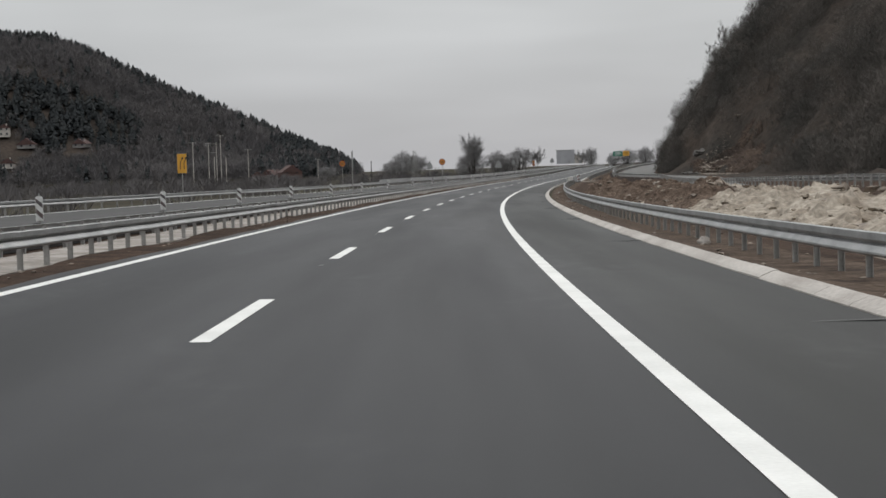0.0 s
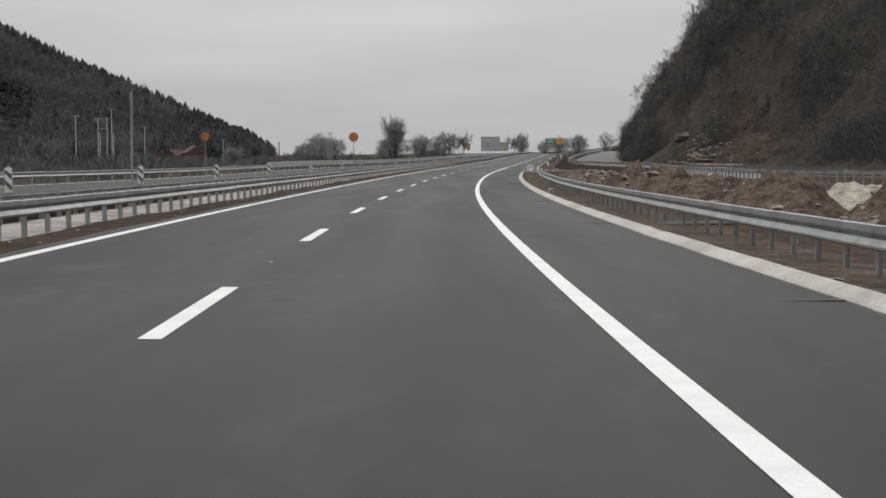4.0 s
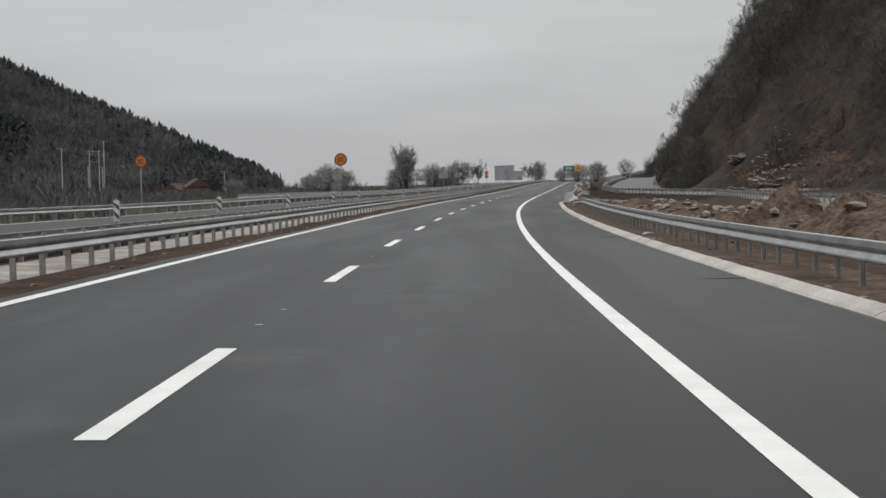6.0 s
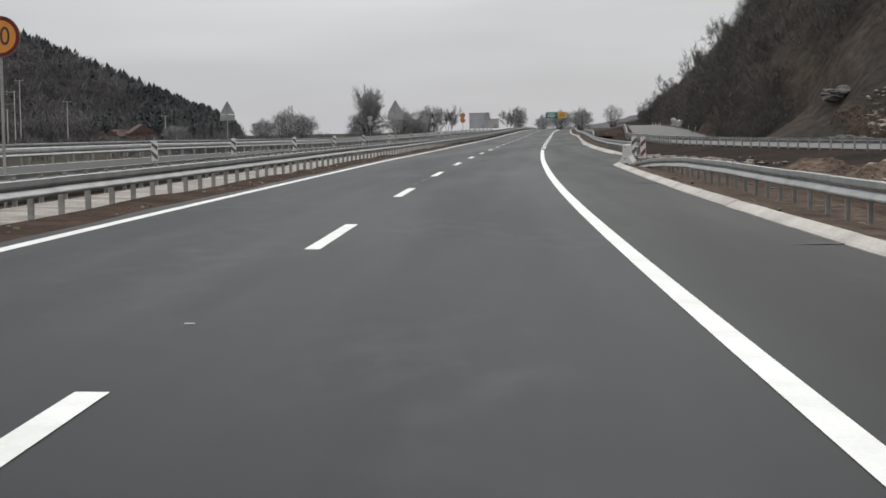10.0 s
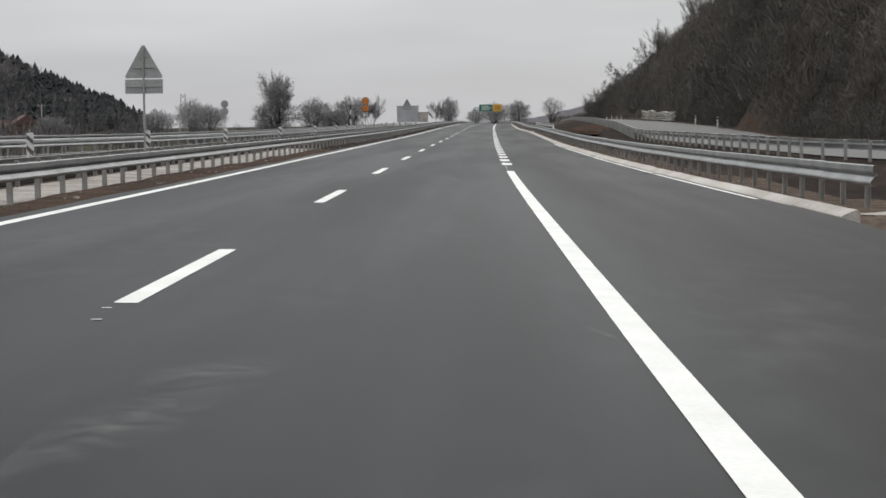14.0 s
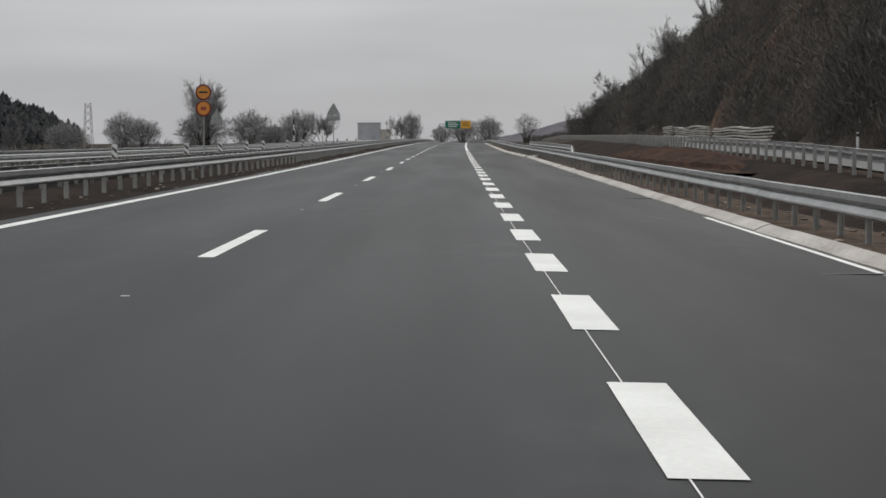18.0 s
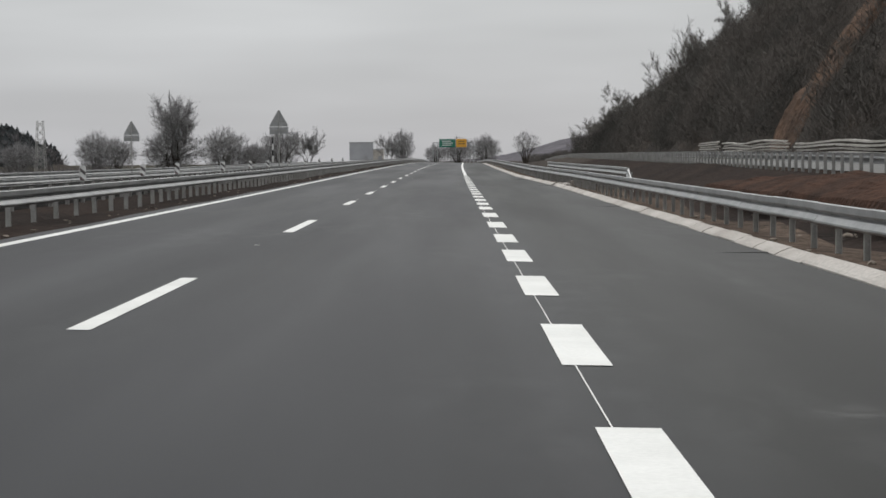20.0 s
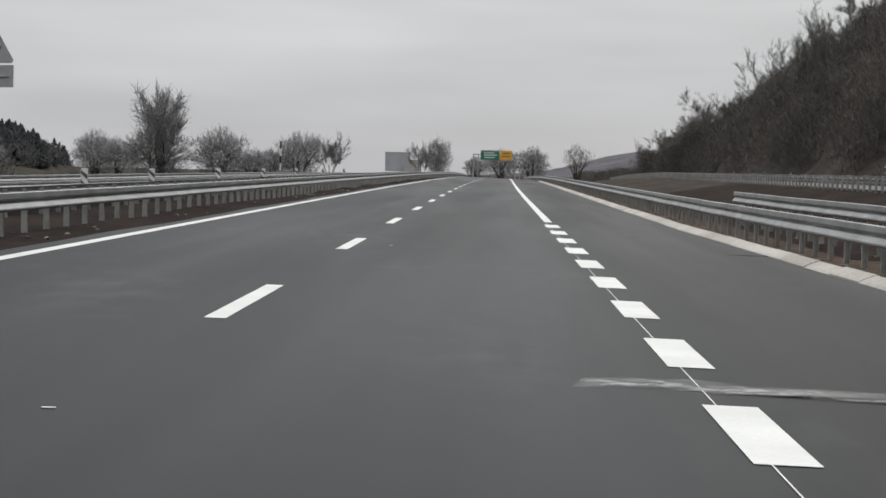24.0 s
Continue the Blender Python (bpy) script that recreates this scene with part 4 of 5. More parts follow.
rubble("rubble", "scattered pale stones on the slumped slope and the verges",
       [(hr.gauss(334, 9), float(foot_u(334)) + abs(hr.gauss(0, 3.2)) + 0.5, hr.uniform(0.08, 0.5) * hr.uniform(0.3, 1), k) for k in range(380)]
       + [(hr.uniform(120, 266), hr.uniform(10.6, 17), hr.uniform(0.08, 0.36) * hr.uniform(0.3, 1), k) for k in range(400)]
       + [(hr.uniform(30, 120), hr.uniform(11, 19), hr.uniform(0.06, 0.3), k) for k in range(350)]
       + [(hr.uniform(280, 300), hr.uniform(9.5, 15), hr.uniform(0.06, 0.25), k) for k in range(50)]
       + [(hr.uniform(10, 560), float(hr.uniform(-4.75, -4.05)), hr.uniform(0.02, 0.06), k) for k in range(320)]
       + [(hr.uniform(20, 265), float(hr.uniform(7.0, 9.5)), hr.uniform(0.03, 0.09), k) for k in range(140)]
       + [(hr.uniform(305, 540), float(hr.uniform(8.0, 10.2)), hr.uniform(0.03, 0.09), k) for k in range(150)], M_SHARD)
rubble("limestone_shards", "white and pale limestone shards strewn over the rubble heaps",
       [(hr.uniform(25, 125), hr.uniform(11, 18.5), hr.uniform(0.05, 0.26) * hr.uniform(0.4, 1), k) for k in range(900)], M_LIME)
M_SLAB = material("split_limestone", (0.36, 0.315, 0.27), (0.2, 0.168, 0.142), 0.8, 6.0, 0.9, bump=0.8, spread=0.3, depth=0.06)
rubble("split_slabs", "pale split stone slabs strewn over the earth bank",
       [(hr.uniform(178, 248), hr.uniform(10.8, 17.5), hr.uniform(0.1, 0.42) * hr.uniform(0.5, 1), k) for k in range(420)]
       + [(hr.uniform(312, 352), float(foot_u(334)) + hr.uniform(0.5, 5.5), hr.uniform(0.1, 0.5) * hr.uniform(0.4, 1), k) for k in range(160)], M_SLAB)
rubble("broken_pieces", "broken slabs and clods strewn over the trampled gap",
       [(hr.uniform(281, 304), hr.uniform(8.7, 13.5), hr.uniform(0.05, 0.22), k) for k in range(160)], M_SHARD)
M_DARKROCK = material("dark_rock", (0.15, 0.14, 0.13), (0.06, 0.055, 0.052), 0.9, 6.0, 0.9, bump=0.9, spread=0.35, depth=0.1)
BOULDER = rough_mesh("boulder", (1.3, 1.0, 0.85), M_DARKROCK, 9, 3, 0.7)
for s, u, z, size, lab in ((357.0, 28.6, 0.35, 1.15, "dark broken boulder high on the slumped slope"), (340.1, 26.0, 0.0, 0.6, "pale slab of rock on the slumped slope"), (331.7, 25.4, 0.1, 0.55, "pale slab of rock on the slumped slope"), (336.0, 27.2, 0.0, 0.5, "pale slab of rock on the slumped slope")):
    ob = new("boulder", BOULDER)
    ob.matrix_basis = spot(s, u, ground_at(s, u) + z, s * 40, (size, size * 1.3, size * 0.6))
    tagged(ob, lab, "boulder", "boulders")

def slip(label, s0, d0, half_s, length, lean, seed, mat):
    """A bare patch of slipped earth on the slope, with a ragged edge."""
    n, m = 26, 34
    v = []
    for j in range(m + 1):
        d = d0 + length * j / m
        w = half_s * (0.55 + 0.45 * math.sin(math.pi * (0.15 + 0.85 * j / m))) * (1 + 0.45 * noise.noise((d * 0.5, seed, 1.0)))
        for i in range(n + 1):
            s = s0 + lean * (d - d0) + (2 * i / n - 1) * w
            u = float(foot_u(s)) + d
            edge = max(abs(2 * i / n - 1), abs(2 * j / m - 1))
            dz = ground_at(s, u) + 0.55 + 1.1 * noise.fractal((s * 0.35, u * 0.35, seed), 0.8, 2.1, 5) - 2.2 * max(0.0, edge - 0.82) / 0.18
            v.append(lay(s, u, dz))
    ob = new("slip_face", mesh_of("slip_face", v, grid_faces(m + 1, n + 1), mat, smooth=False))
    return tagged(ob, label, "slope", "bare slips on the slope", "structure")


M_TOE = material("slumped_earth", (0.085, 0.063, 0.05), (0.045, 0.034, 0.029), 0.3, 2.5, 0.95, bump=1.0, spread=0.45, depth=0.25)
M_SLIP = material("slipped_earth", (0.135, 0.088, 0.064), (0.075, 0.053, 0.042), 0.18, 2.2, 0.95, bump=0.9, spread=0.4, depth=0.25)
slip("reddish-brown strip of bare slipped earth between the brush", 554, 0.6, 7.5, 26, 0.5, 2.0, M_SLIP)
slip("broad bare toe of slipped earth and stones", 326, 0.5, 22, 9, 0.0, 5.0, M_TOE)
slip("small bare brown scar high in the brush", 337, 8, 4.2, 5, 0.5, 8.0, M_TOE)

# ---------------------------------------------------------------- bare trees and brush
def limbs(rng, stems, spread, levels, fork, reach=0.5):
    """Tapered limbs of a leafless tree 10 m high: (start, end, radius at start, radius at end, level)."""
    out = []

    def grow(p, way, length, r, level):
        q = p
        for k in range(3):
            way = (way + Vector((rng.gauss(0, 0.1), rng.gauss(0, 0.1), rng.gauss(0.05, 0.06)))).normalized()
            e = q + way * (length / 3)
            r2 = r * (1 - 0.25 * (k + 1))
            out.append((q, e, r * (1 - 0.25 * k), r2 + 0.004, level))
            q = e
            if level < levels and (level > 0 or k > 0):
                for _ in range(fork + (rng.random() < 0.4)):
                    side = way.orthogonal().normalized()
                    side.rotate(Matrix.Rotation(rng.uniform(0, 2 * math.pi), 3, way))
                    grow(q, (way + side * rng.uniform(0.4, 0.95) * spread + Vector((0, 0, 0.22))).normalized(), length * rng.uniform(0.42, 0.66), r2 * 0.62 + 0.004, level + 1)

    for k in range(stems):
        a = 2 * math.pi * (k + rng.uniform(-0.3, 0.3)) / stems
        t = 0.03 if stems == 1 else rng.uniform(0.08, 0.55)
        grow(Vector((0.15 * math.cos(a), 0.15 * math.sin(a), -0.3)), Vector((math.cos(a) * t, math.sin(a) * t, 1)).normalized(), 10 * reach * rng.uniform(0.8, 1.1), 0.2 if stems == 1 else 0.15, 0)
    top = max(s[1].z for s in out)
    k = 10 / top
    return [(a * k, b * k, r0 * k, r1 * k, lv) for a, b, r0, r1, lv in out]


def limb_mesh(name, segs, sides, mat, thin=0.0):
    v, f = [], []
    for p, q, r0, r1, lv in segs:
        way = (q - p).normalized()
        a = way.orthogonal().normalized()
        b = way.cross(a)
        n = len(v)
        for c, r in ((p, max(r0, thin)), (q, max(r1, thin))):
            for k in range(sides):
                t = 2 * math.pi * k / sides
                v.append(c + a * (r * math.cos(t)) + b * (r * math.sin(t)))
        f += [(n + k, n + (k + 1) % sides, n + sides + (k + 1) % sides, n + sides + k) for k in range(sides)]
    return mesh_of(name, v, f, mat)


def bare_tree_meshes(seed, stems, spread=0.8, levels=3, fork=1, thin=0.018, reach=0.5, spray=2, twig=None):
    twig = twig or M_TWIG_HAZE
    segs = limbs(random.Random(seed), stems, spread, levels, fork, reach)
    crown = limb_mesh("crown", [s for s in segs if s[4] > 0], 3, twig, thin)
    tips = [s for s in segs if s[4] >= levels - 1]
    g = np.random.default_rng(seed)
    p = np.repeat(np.array([s[1] for s in tips]), spray, axis=0)
    w = np.repeat(np.array([(s[1] - s[0]).normalized() for s in tips]), spray, axis=0) + g.normal(0, 0.5, (len(p), 3))
    w /= np.linalg.norm(w, axis=1)[:, None]
    a = np.cross(w, g.normal(0, 1, (len(p), 3)))
    a *= 0.022 / np.linalg.norm(a, axis=1)[:, None]
    q = p + w * g.uniform(0.4, 1.1, len(p))[:, None]
    v = np.concatenate([np.array([x.co for x in crown.vertices]), np.stack([p - a, p + a, q], 1).reshape(-1, 3)])
    n = len(crown.vertices)
    f = [tuple(x.vertices) for x in crown.polygons] + [(n + 3 * i, n + 3 * i + 1, n + 3 * i + 2) for i in range(len(p))]
    return limb_mesh("trunk", [s for s in segs if s[4] == 0], 7, M_BARK), mesh_of("crown", v, f, twig)


def twigs(rng, n, height, width, base_w, wild=0.25, short=1.0):
    """One leafless shrub as an array of tapering slivers: n triangles."""
    a = rng.uniform(0, 2 * np.pi, n)
    r = width * np.sqrt(rng.uniform(0, 1, n)) * 0.55
    z0 = rng.uniform(0.0, 0.75, n) ** 1.2 * height
    k = 1 - 0.55 * (z0 / height)
    p = np.stack([np.cos(a) * r * k, np.sin(a) * r * k, z0], -1)
    d = np.stack([np.cos(a) * rng.uniform(0.1, 0.8, n) + rng.normal(0, wild, n), np.sin(a) * rng.uniform(0.1, 0.8, n) + rng.normal(0, wild, n), rng.uniform(0.5, 1.3, n)], -1)
    d /= np.linalg.norm(d, axis=1)[:, None]
    ln = height * short * rng.uniform(0.16, 0.42, n)
    side = np.cross(d, rng.normal(0, 1, (n, 3)))
    side /= np.linalg.norm(side, axis=1)[:, None] + 1e-9
    w = base_w * rng.uniform(0.5, 1.3, n)
    v = np.stack([p - side * w[:, None], p + side * w[:, None], p + d * ln[:, None]], 1)
    return v.reshape(-1, 3)


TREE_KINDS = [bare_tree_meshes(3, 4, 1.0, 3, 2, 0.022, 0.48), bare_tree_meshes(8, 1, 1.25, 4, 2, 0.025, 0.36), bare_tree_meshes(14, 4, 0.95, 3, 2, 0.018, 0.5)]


def bushy_meshes(seed, n=3600, mid=4.6, radius=4.3, stems=0.75):
    """A rounded bush 10 m high: short stems and a dense crown of fine twigs."""
    g = np.random.default_rng(seed)
    d = g.normal(0, 1, (n, 3))
    d /= np.linalg.norm(d, axis=1)[:, None]
    lobe = 1 + 0.16 * np.sin(3 * np.arctan2(d[:, 1], d[:, 0]) + seed) + 0.12 * np.sin(5 * d[:, 2] * 2 + seed)
    r = g.uniform(0.05, 1, n) ** 0.45 * lobe
    p = np.stack([d[:, 0] * r * radius, d[:, 1] * r * radius, np.maximum(mid + d[:, 2] * r * radius * 0.95, 0.05)], -1)
    w = d * 0.5 + g.normal(0, 0.45, (n, 3)) + [0, 0, 0.6]
    w /= np.linalg.norm(w, axis=1)[:, None]
    a = np.cross(w, g.normal(0, 1, (n, 3)))
    a *= (0.045 / np.linalg.norm(a, axis=1))[:, None]
    v = np.stack([p - a, p + a, p + w * g.uniform(0.7, 1.8, n)[:, None]], 1).reshape(-1, 3)
    segs = [s for s in limbs(random.Random(seed), 5, 0.9, 1, 1, 0.3)]
    segs = [(p * stems, q * stems, r0, r1, lv) for p, q, r0, r1, lv in segs]
    return limb_mesh("trunk", segs, 5, M_BARK), tri_mesh("crown", v, np.arange(len(v)).reshape(-1, 3), M_TWIG_HAZE)



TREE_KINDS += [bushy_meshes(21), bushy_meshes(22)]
M_BOUGH = material("hillside_twigs", (0.15, 0.14, 0.13), (0.105, 0.098, 0.092), 0.2, 2.0, 0.95, bump=0, spread=0.25)
TREE_KINDS += [bare_tree_meshes(31, 3, 0.85, 3, 1, 0.014, 0.5, 2, M_BOUGH), bare_tree_meshes(34, 1, 1.1, 4, 1, 0.013, 0.42, 2, M_BOUGH), bare_tree_meshes(37, 5, 0.8, 3, 1, 0.014, 0.55, 2, M_BOUGH), bushy_meshes(41, 1100, 5.9, 3.7, 0.85)]


def bare_tree(label, s, u, height, kind, wide=1.0, yaw=0.0, group="bare trees on the plain"):
    t = thing("tree", (closer if group.endswith("plain") else Matrix)(spot(s, u, ground_at(s, u) - 0.1, yaw, (height / 10 * wide, height / 10 * wide, height / 10))), label, "tree", group)
    part("trunk", TREE_KINDS[kind][0], t)
    part("crown", TREE_KINDS[kind][1], t)
    return t


for s, u, h, k, w, lab in ((984, -74, 23, 0, 0.95, "tall many-stemmed bare tree on the plain"), (986, -76, 12.5, 3, 1.45, "dense bare undergrowth round the tall tree"),
                           (990, -62, 13.5, 4, 1.05, "low bushy bare tree"), (992, -55, 8.5, 4, 1.1, "low bushy bare tree"), (1180, -62, 17.0, 4, 1.0, "rounded bare tree on the plain"),
                           (1185, -52, 16.5, 2, 0.75, "thin bare tree on the plain"), (1176, -70, 11.5, 3, 1.1, "rounded bare tree on the plain"), (1278, -148, 18.0, 4, 1.1, "bushy bare tree far on the plain"),
                           (1270, -138, 15.0, 3, 1.2, "bushy bare tree far on the plain"), (1320, 36.5, 14.0, 8, 1.1, "round-headed bare tree on the rise"), (1150, -16, 14.5, 3, 0.6, "small bare tree near the gantry"),
                           (1158, -21, 13, 2, 0.6, "small bare tree near the gantry"), (1300, 6, 13.0, 3, 1.2, "misty bare tree behind the gantry"), (1310, 18, 14.0, 4, 1.1, "misty bare tree behind the gantry"), (1290, -4, 9.0, 4, 1.2, "misty bare tree behind the gantry"),
                           (1000, -120, 10, 4, 1.4, "low bush on the plain"), (960, -150, 8.0, 3, 1.5, "low bush on the plain"), (1080, -90, 6.0, 4, 1.4, "low bush on the plain")):
    bare_tree(lab, s, u, h, k, w, (s * 37 + u * 11) % 360)


nr = np.random.default_rng(5)


def thicket(name, label, places, kinds, mat, size):
    """Shrubs at world places joined into one object."""
    out = []
    for (x, y, z), h in zip(places, size):
        k = kinds[nr.integers(len(kinds))]
        t = nr.uniform(0, 6.28)
        c, s_ = math.cos(t), math.sin(t)
        v = k * h
        out.append(np.stack([v[:, 0] * c - v[:, 1] * s_ + x, v[:, 0] * s_ + v[:, 1] * c + y, v[:, 2] + z], -1))
    v = np.concatenate(out)
    ob = new(name, tri_mesh(name, v, np.arange(len(v)).reshape(-1, 3), mat))
    return tagged(ob, label, "brush", kind="stuff")


def on_slope(s, u):
    p = lay(s, u)
    return p + np.stack([0 * s, 0 * s, ground_z(s, u) - 0.2], -1)


SHRUBS = [twigs(nr, 400, 1.0, 0.85, 0.006, 0.6, 0.5) for _ in range(10)]
ss_ = np.where(nr.uniform(0, 1, 5800) < 0.88, nr.uniform(200, 860, 5800), nr.uniform(860, 1270, 5800))
dd_ = nr.uniform(0.0, 1.0, 5800) ** 1.25 * 58
uu_ = foot_u(ss_) + 0.8 + dd_
keep = ~((ss_ > 300) & (ss_ < 352) & (dd_ < 6.5 + 3 * np.sin(ss_ / 5))) & ~((ss_ > 528 + 0.25 * dd_) & (ss_ < 562 + 0.5 * dd_) & (dd_ < 27)) & (hill_right(ss_, uu_) > 0.2) & ~((np.abs(ss_ - 339) < 6) & (dd_ > 6) & (dd_ < 14)) & ~((np.abs(ss_ - 352) < 10) & (dd_ < 8.5))
keep &= (np.array([noise.noise((a / 16, b / 7, 5.0)) for a, b in zip(ss_, uu_)]) < 0.3) | (ss_ > 350)
ss_, uu_ = ss_[keep], uu_[keep]
thicket("hillside_brush", "dense leafless brown-grey brush on the steep slope", on_slope(ss_, uu_), SHRUBS, M_BRUSH, nr.uniform(2.6, 6.0, len(ss_)))
fs_ = nr.uniform(362, 528, 420)
fu_ = foot_u(fs_) + nr.uniform(-0.2, 3.5, 420)
thicket("foot_brush", "low dark leafless brush along the slope's foot", on_slope(fs_, fu_), SHRUBS, M_BRUSH, nr.uniform(1.2, 3.0, 420))
for k in range(46):
    s = 330 + k * 11.5 + hr.uniform(-5, 5)
    d = hr.uniform(4, 34)
    u = float(foot_u(s)) + d
    if ground_at(s, u) > 1:
        bare_tree("bare grey tree rising out of the hillside brush", s, u, hr.uniform(6.0, 8.5), 5 + hr.randrange(3), hr.uniform(0.8, 1.1), hr.uniform(0, 360), "bare trees on the slope")

for k in range(26):
    s = 520 + k * 14 + hr.uniform(-6, 6)
    bare_tree("slender bare tree on the brow of the slope", s, float(foot_u(s)) + hr.uniform(9, 28), hr.uniform(8.5, 12), hr.choice((5, 6, 7)), hr.uniform(0.7, 0.95), hr.uniform(0, 360), "bare trees on the slope")

for k in range(24):
    s = 800 + k * 3.6 + hr.uniform(-3, 3)
    bare_tree("full bare tree in the copse at the slope's end", s, float(foot_u(s)) + hr.uniform(1, 10), hr.uniform(5.5, 8.5), hr.choice((5, 6, 7)), hr.uniform(1.0, 1.3), hr.uniform(0, 360), "bare trees at the slope's end")

# conifers and bare woods on the ridge across the plain
def conifer(rng, n):
    a = rng.uniform(0, 2 * np.pi, n)
    z = rng.uniform(0.08, 1.0, n)
    r = 0.27 * np.sin(np.pi * np.clip(z, 0, 0.97) ** 0.8) ** 0.7 * (1.1 - 0.5 * z) * rng.uniform(0.75, 1.2, n) + 0.02
    p = np.stack([0 * a, 0 * a, z], -1)
    q = np.stack([np.cos(a) * r, np.sin(a) * r, z - 0.10], -1)
    t = np.stack([-np.sin(a), np.cos(a), 0 * a], -1) * (0.05 + 0.10 * (1 - z))[:, None]
    return np.stack([p + [0, 0, 0.05], q - t, q + t], 1).reshape(-1, 3)


CONES = [conifer(nr, 80) for _ in range(6)]
WOODS = [twigs(nr, 85, 1.0, 0.95, 0.024, 0.4) for _ in range(5)]


def ridge_places(n, x0, x1, y0, y1, low=3.0):
    x, y = nr.uniform(x0, x1, n), nr.uniform(y0, y1, n)
    z = hill_left(x, y)
    m = z > low
    x, y, z = x[m], y[m], z[m]
    # stations for the plain's level
    st = np.interp(y, GY, GS)
    lvl = np.interp(st, GS, GZ) + 0.5 - 1.4
    return np.stack([x, y, z + lvl - 0.3], -1)


pl = ridge_places(9500, -430, -44, 950, 1330, 0.6)
for hx, hy in ((-230.7, 1046), (-216.3, 1035), (-188.3, 1044), (-221.3, 1007), (-70, 970)):  # clearings before the houses
    pl = pl[~((np.abs(pl[:, 0] - hx) < 8) & (pl[:, 1] > hy - 26) & (pl[:, 1] < hy + 6))]
chance = 0.05 + 0.4 * (np.abs(pl[:, 1] - 1203) < 28) + 1.4 * (((pl[:, 0] + 215) / 55) ** 2 + ((pl[:, 1] - 1068) / 45) ** 2 < 1) + 0.45 * (pl[:, 0] > -92)
chance = chance * (0.6 + 0.8 * np.array([noise.noise((p[0] / 35, p[1] / 35, 3.0)) > -0.1 for p in pl]))
dark = nr.uniform(0, 1, len(pl)) < chance
thicket("ridge_woods", "leafless brown-grey woods on the far ridge", pl[~dark], WOODS, M_WOODS_HAZE, nr.uniform(5, 9, int((~dark).sum())))
thicket("ridge_conifers", "dark conifers among the woods on the far ridge", pl[dark], CONES, M_PINE, nr.uniform(4.5, 10, int(dark.sum())))
# scrub on the plain
ps = nr.uniform(60, 1250, 2200)
pu = -nr.uniform(27, 260, 2200) - np.maximum(0, (900 - ps) * 0.02)
h_ = nr.uniform(2.0, 4.6, 2200) * np.interp(ps, [600, 760, 900], [1, 0.6, 0.4])
pk = np.array([noise.noise((a / 40, b / 30, 7.0)) for a, b in zip(ps, pu)]) > -0.02
thicket("plain_scrub", "dark leafless scrub and hedges on the plain", on_slope(ps[pk], pu[pk]), [twigs(nr, 160, 1.0, 1.1, 0.018) for _ in range(4)], M_WOODS_HAZE, h_[pk])

# ---------------------------------------------------------------- gantry, building, village, poles
def gantry(s, u0, lift):
    g = thing("sign_gantry", closer(spot(s, u0, lift)), "steel gantry across the road with green and yellow direction boards", "gantry")
    for x in (-5.6, 9.6):
        part("leg", box("leg", (0.4, 0.4, 9.0), M_BACK, (x, 0, 1.2), bevel=0.03), g)
        part("leg", box("leg", (0.3, 0.3, 9.0), M_BACK, (x + 1.5 * (1 if x < 0 else -1), 0.6, 1.2), bevel=0.03), g)
    for z in (4.2, 5.5):
        part("cross_beam", box("cross_beam", (15.2, 0.25, 0.25), M_BACK, (2.0, 0.1, z), bevel=0.02), g)
    for k in range(10):
        part("brace", box("brace", (0.1, 0.1, 1.3), M_BACK, (-4.8 + k * 1.5, 0.1, 4.85)), g)
    green = part("green_board", box("green_board", (6.0, 0.12, 3.1), M_GREEN, (-0.3, -0.2, 5.3), bevel=0.03), g)
    part("white_rim", box("white_rim", (5.6, 0.02, 0.07), M_WHITE, (-0.3, -0.275, 6.55)), green)
    for z, w, x in ((6.0, 3.4, -0.6), (5.3, 4.3, -0.2), (4.55, 3.6, -0.5)):
        part("text_bar", box("text_bar", (w, 0.02, 0.32), M_WHITE, (x, -0.275, z)), green)
    yellow = part("yellow_board", box("yellow_board", (3.9, 0.12, 3.1), M_YELLOW, (5.0, -0.2, 5.3), bevel=0.03), g)
    for z, w, x in ((5.9, 2.4, 5.0), (5.0, 2.8, 5.0)):
        part("text_bar", box("text_bar", (w, 0.02, 0.26), M_BLACK, (x, -0.275, z)), yellow)


gantry(1186, 0.6, 2.7)


M_HALL = material("pale_cladding", (0.38, 0.385, 0.41), (0.32, 0.325, 0.35), 0.1, 3.0, 0.7, bump=0.05, spread=0.05)


def block_building(label, s, u, w, d, h, mat, lift=0.0):
    z0 = ground_at(s, u) + lift
    b = thing("building", closer(spot(s, u, z0)), label, "building")
    part("wall", box("wall", (w, d, h), mat, (0, 0, h / 2 - 0.5), bevel=0.05), b)
    part("roof", box("roof", (w + 0.6, d + 0.6, 0.5), M_BACK, (0, 0, h - 0.3), bevel=0.05), b)
    part("door", box("door", (3.2, 0.2, 3.6), M_BACK, (w * 0.2, -d / 2 - 0.03, 1.4)), b)
    return b


block_building("pale grey industrial hall far beyond the plain", 2100, -66, 20, 20, 15, M_HALL, 5.0)
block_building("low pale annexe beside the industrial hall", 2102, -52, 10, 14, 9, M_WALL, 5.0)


M_BRICK = material("red_brown_render", (0.13, 0.075, 0.066), (0.095, 0.056, 0.051), 0.5, 6.0, 0.9, bump=0.1, spread=0.15)
M_GREYWALL = material("grey_render", (0.24, 0.23, 0.225), (0.18, 0.17, 0.165), 0.5, 6.0, 0.9, bump=0.1, spread=0.12)


